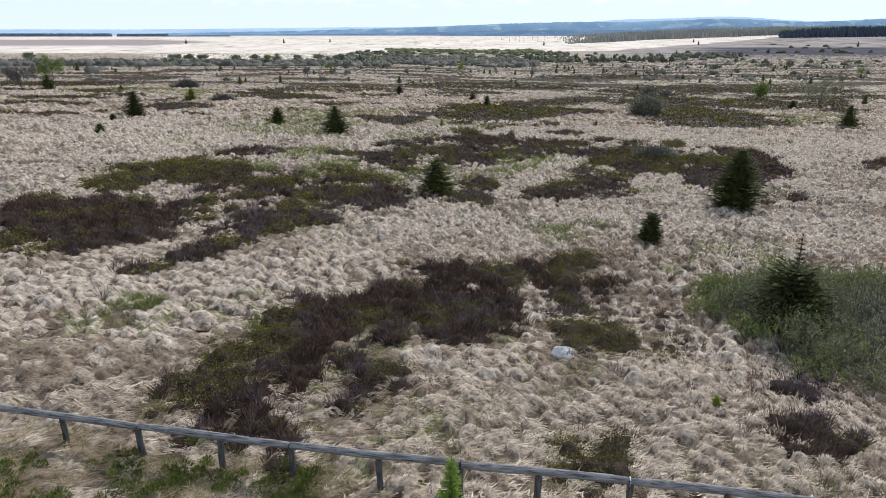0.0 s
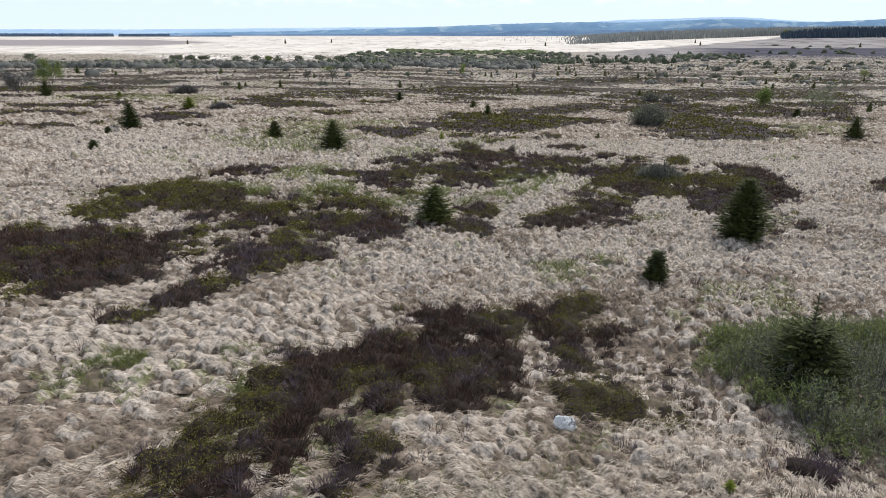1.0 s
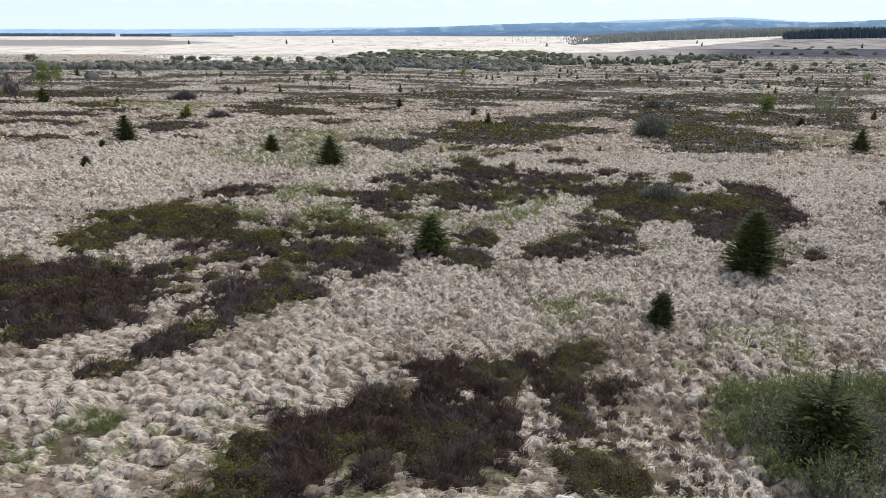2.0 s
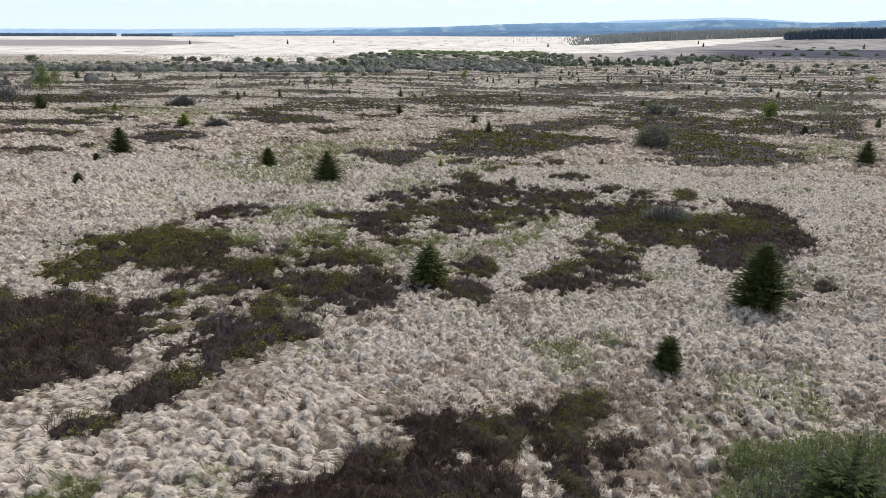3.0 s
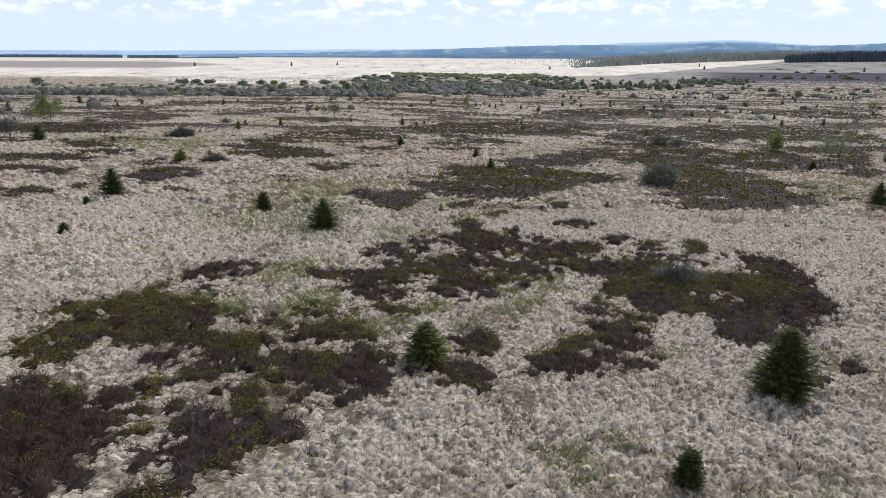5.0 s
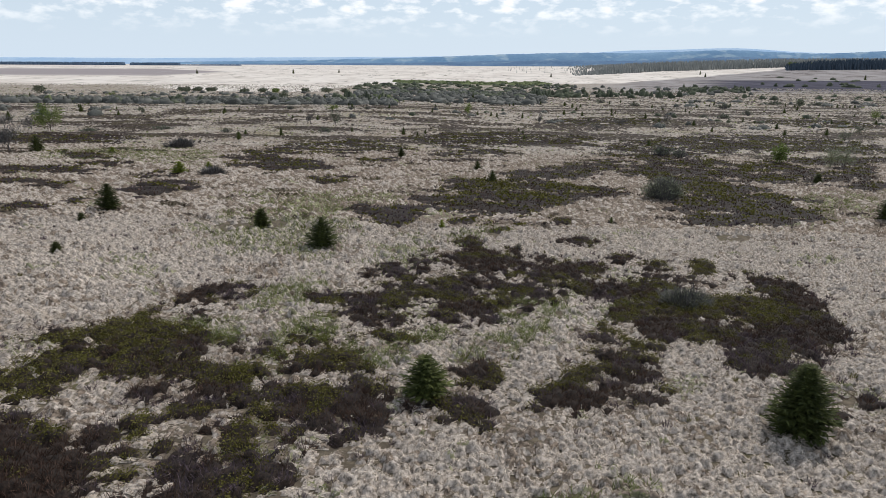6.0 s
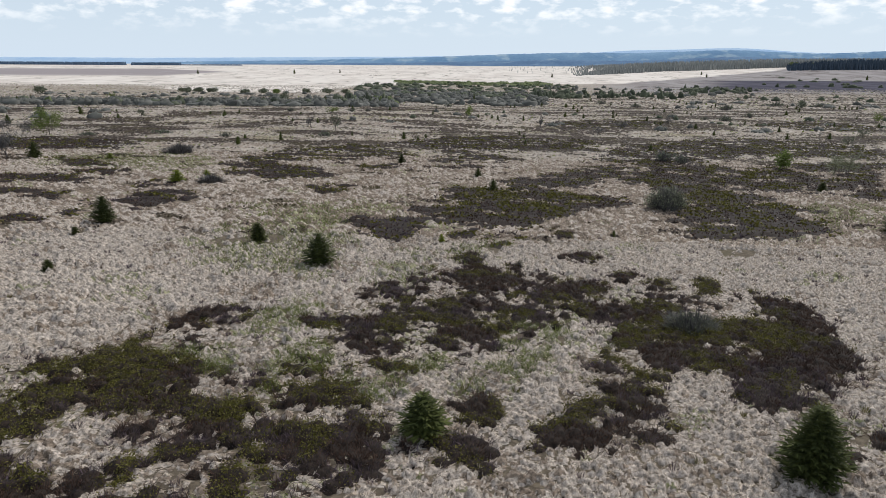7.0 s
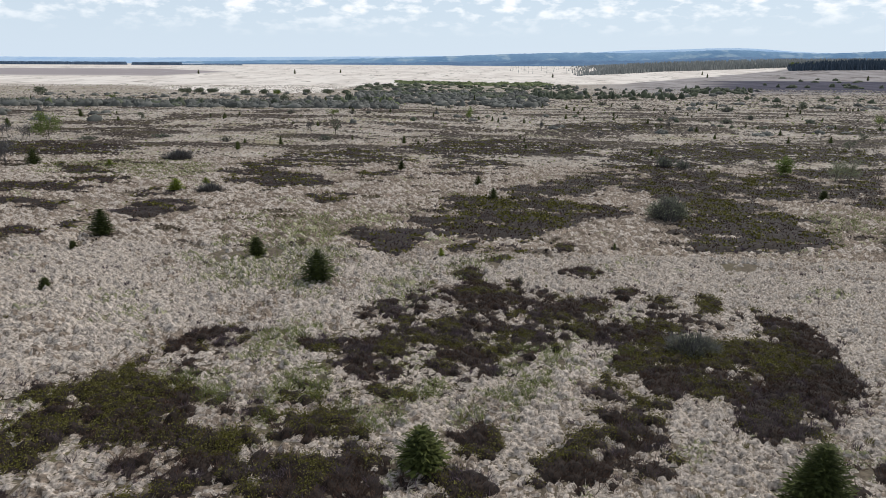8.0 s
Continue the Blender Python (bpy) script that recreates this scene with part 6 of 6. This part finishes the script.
far_shrubs(((360, 425, -0.74, -0.08, 380, 8, 3.1), (420, 520, -0.30, -0.12, 36, 6, 3), (430, 820, -0.14, 0.14, 260, 9, 3.6), (720, 1000, 0.1, 0.45, 46, 8, 4), (400, 560, 0.3, 0.75, 26, 6, 2.2), (210, 330, -0.15, 0.65, 20, 3.4, 1.3), (230, 310, -0.75, -0.5, 14, 5, 2.2), (520, 700, -0.6, -0.15, 44, 7, 2.2)),
           GREY_BUSH, "belt of grey leafless willow shrubs across the moor")
far_shrubs(((365, 415, -0.74, -0.1, 34, 6, 3.6), (620, 1050, -0.14, 0.18, 270, 11, 3.3), (420, 470, -0.17, -0.08, 34, 4.5, 5), (620, 820, 0.12, 0.36, 60, 7, 6), (820, 960, 0.33, 0.44, 44, 9, 5), (560, 700, 0.42, 0.75, 18, 6, 3.0), (1000, 1600, 0.45, 0.75, 30, 12, 5.0), (240, 330, -0.15, 0.65, 12, 3.0, 1.6)),
           BELT_GREEN, "belt of dull green shrubs and low trees across the moor")
far_shrubs(((365, 410, -0.62, -0.40, 7, 5, 3.6), (420, 470, -0.17, -0.08, 16, 4.5, 4.2), (1060, 1200, -0.08, 0.15, 200, 13, 3.2)), LIGHT_BELT, "light green low trees in new leaf along the shrub belt")


def plantation(name, x, y, height, width, mat, label):
    """Far conifers as narrow tapering blocks, past counting."""
    n = len(x)
    z, h, w = ground_z(x, y) - 0.5, height * rng.uniform(0.7, 1.2, n), width * rng.uniform(0.7, 1.2, n)
    ang = rng.uniform(0, np.pi, n)
    rings = []
    for k, (u, s) in enumerate(((0.0, 1.0), (1.0, 0.1))):
        for j in range(4):
            a = ang + j * np.pi / 2
            rings.append(np.stack([x + s * w * .5 * np.cos(a), y + s * w * .5 * np.sin(a), z + u * h], 1))
    v = np.stack(rings, 1).reshape(-1, 3)
    b = 8 * np.arange(n)[:, None]
    q = np.concatenate([b + [j, (j + 1) % 4, 4 + (j + 1) % 4, 4 + j] for j in range(4)])
    tagged(new(name, quad_mesh(name, v, q, [mat])), label, "forest", kind="stuff")


def scatter(d0, d1, u0, u1, n):
    d = rng.uniform(d0, d1, n)
    return rng.uniform(u0, u1, n) * d, d


def front(u):
    """Distance of the grey forest's edge."""
    return np.interp(u, (0.17, 0.2, 0.31, 0.49), (1700, 1760, 2080, 2260))


x, y = scatter(1700, 2900, 0.17, 0.8, 9000)
u = x / y
ok = (y > front(u) + 40 * wobble(x, y, 0.004, 2.0)) & (rng.uniform(0, 1, len(u)) < (u - 0.17) / 0.07)
xe = rng.uniform(0.19, 0.56, 2400)
ye = front(xe) + rng.uniform(5, 120, 2400)
x, y, ok = np.r_[x, xe * ye], np.r_[y, ye], np.r_[ok, rng.uniform(0, 1, 2400) < (xe - 0.185) / 0.05]
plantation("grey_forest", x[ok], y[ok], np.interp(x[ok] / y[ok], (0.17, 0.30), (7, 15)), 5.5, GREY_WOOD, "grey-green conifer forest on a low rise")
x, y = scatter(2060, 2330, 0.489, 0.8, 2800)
plantation("dark_forest", x, y, np.interp(x / y, (0.489, 0.50, 0.53, 0.57), (9, 15, 18, 21)), 8, DARK_HAZE_CONIFERS, "dark spruce forest at the moor's edge")
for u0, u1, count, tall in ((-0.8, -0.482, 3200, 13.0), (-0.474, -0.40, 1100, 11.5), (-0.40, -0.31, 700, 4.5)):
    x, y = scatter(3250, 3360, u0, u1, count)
    plantation("dark_forest", x, y, tall, 11, HAZE_CONIFERS, "dark plantation on the horizon of the plain, blue with painted haze")
x, y = scatter(1900, 3300, 0.08, 0.2, 70)
plantation("dead_trees", x, y, 9, 1.6, GREY_WOOD, "thin grey trees at the end of the plain")


def ridge(name, dist, u, top, mat, label, ragged):
    """A long wooded hill at the edge of the land, its crest given against u = x / y."""
    n = 420
    uu = np.linspace(u[0], u[-1], n)
    crest = np.interp(uu, u, top)
    k = np.ones(15) / 15
    crest = np.convolve(np.pad(crest, 7, mode="edge"), k, "valid")
    rows = []
    for back, share in ((-260, -0.25), (-160, 0.3), (-60, 0.75), (0, 1.0), (120, 0.7)):
        y = dist + back + 0 * uu
        rag = ragged * rng.uniform(0, 1, n) if share > 0.2 else 0
        rows.append(np.stack([uu * dist, y, crest * share + rag], 1))
    v = np.concatenate(rows)
    i, j = np.meshgrid(np.arange(4), np.arange(n - 1), indexing="ij")
    i, j = i.ravel(), j.ravel()
    q = np.stack([i * n + j, i * n + j + 1, (i + 1) * n + j + 1, (i + 1) * n + j], 1)
    tagged(new(name, quad_mesh(name, v, q, [mat])), label, "hill", kind="structure")


# distance haze is painted as blue into the hills' own colours
HAZE_FAR = surface("hazy_far_hills", (0.34, 0.52, 0.74), (0.50, 0.65, 0.80), 0.004, 0.06, rough=1.0)
HAZE_MID = surface("hazy_middle_hills", (0.12, 0.245, 0.40), (0.21, 0.35, 0.50), 0.004, 0.06, rough=1.0, patch=(0.31, 0.43, 0.53), patch_scale=0.009, patch_edge=(0.56, 0.66))
HAZE_NEAR = surface("hazy_wooded_hills", (0.065, 0.14, 0.26), (0.135, 0.235, 0.36), 0.004, 0.06, rough=1.0, patch=(0.18, 0.28, 0.39), patch_scale=0.012, patch_edge=(0.58, 0.68))
ridge("backdrop_far", 4850, (-1.2, -0.68, -0.45, -0.33, -0.2, -0.03, 0.04, 0.165, 0.215, 0.24, 0.33, 0.37, 0.414, 0.45, 0.5, 0.6, 0.8, 1.2), (44, 40, 38, 43, 50, 56, 64, 72, 88, 104, 110, 120, 128, 118, 97, 89, 89, 84), HAZE_FAR, "far hills on the horizon, painted pale blue for haze", 2)
ridge("backdrop_middle", 4600, (-0.45, -0.2, -0.02, 0.04, 0.08, 0.165, 0.215, 0.25, 0.305, 0.36, 0.41, 0.44, 0.48, 0.53, 0.58, 0.64, 0.8, 1.2), (8, 28, 52, 64, 72, 82, 86, 79, 88, 98, 106, 100, 91, 83, 91, 106, 106, 96), HAZE_MID, "haze-blue hills with pale clearings on the horizon", 3)
ridge("backdrop_near", 4300, (-0.35, -0.2, -0.13, -0.03, 0.0, 0.06, 0.1, 0.165, 0.21, 0.25, 0.29, 0.33, 0.41, 0.5, 0.6, 0.8, 1.2), (0, 6, 9, 14, 20, 25, 29, 33, 33, 30, 33, 43, 58, 50, 54, 54, 48), HAZE_NEAR, "wooded hills on the horizon, painted dark blue for haze", 4)
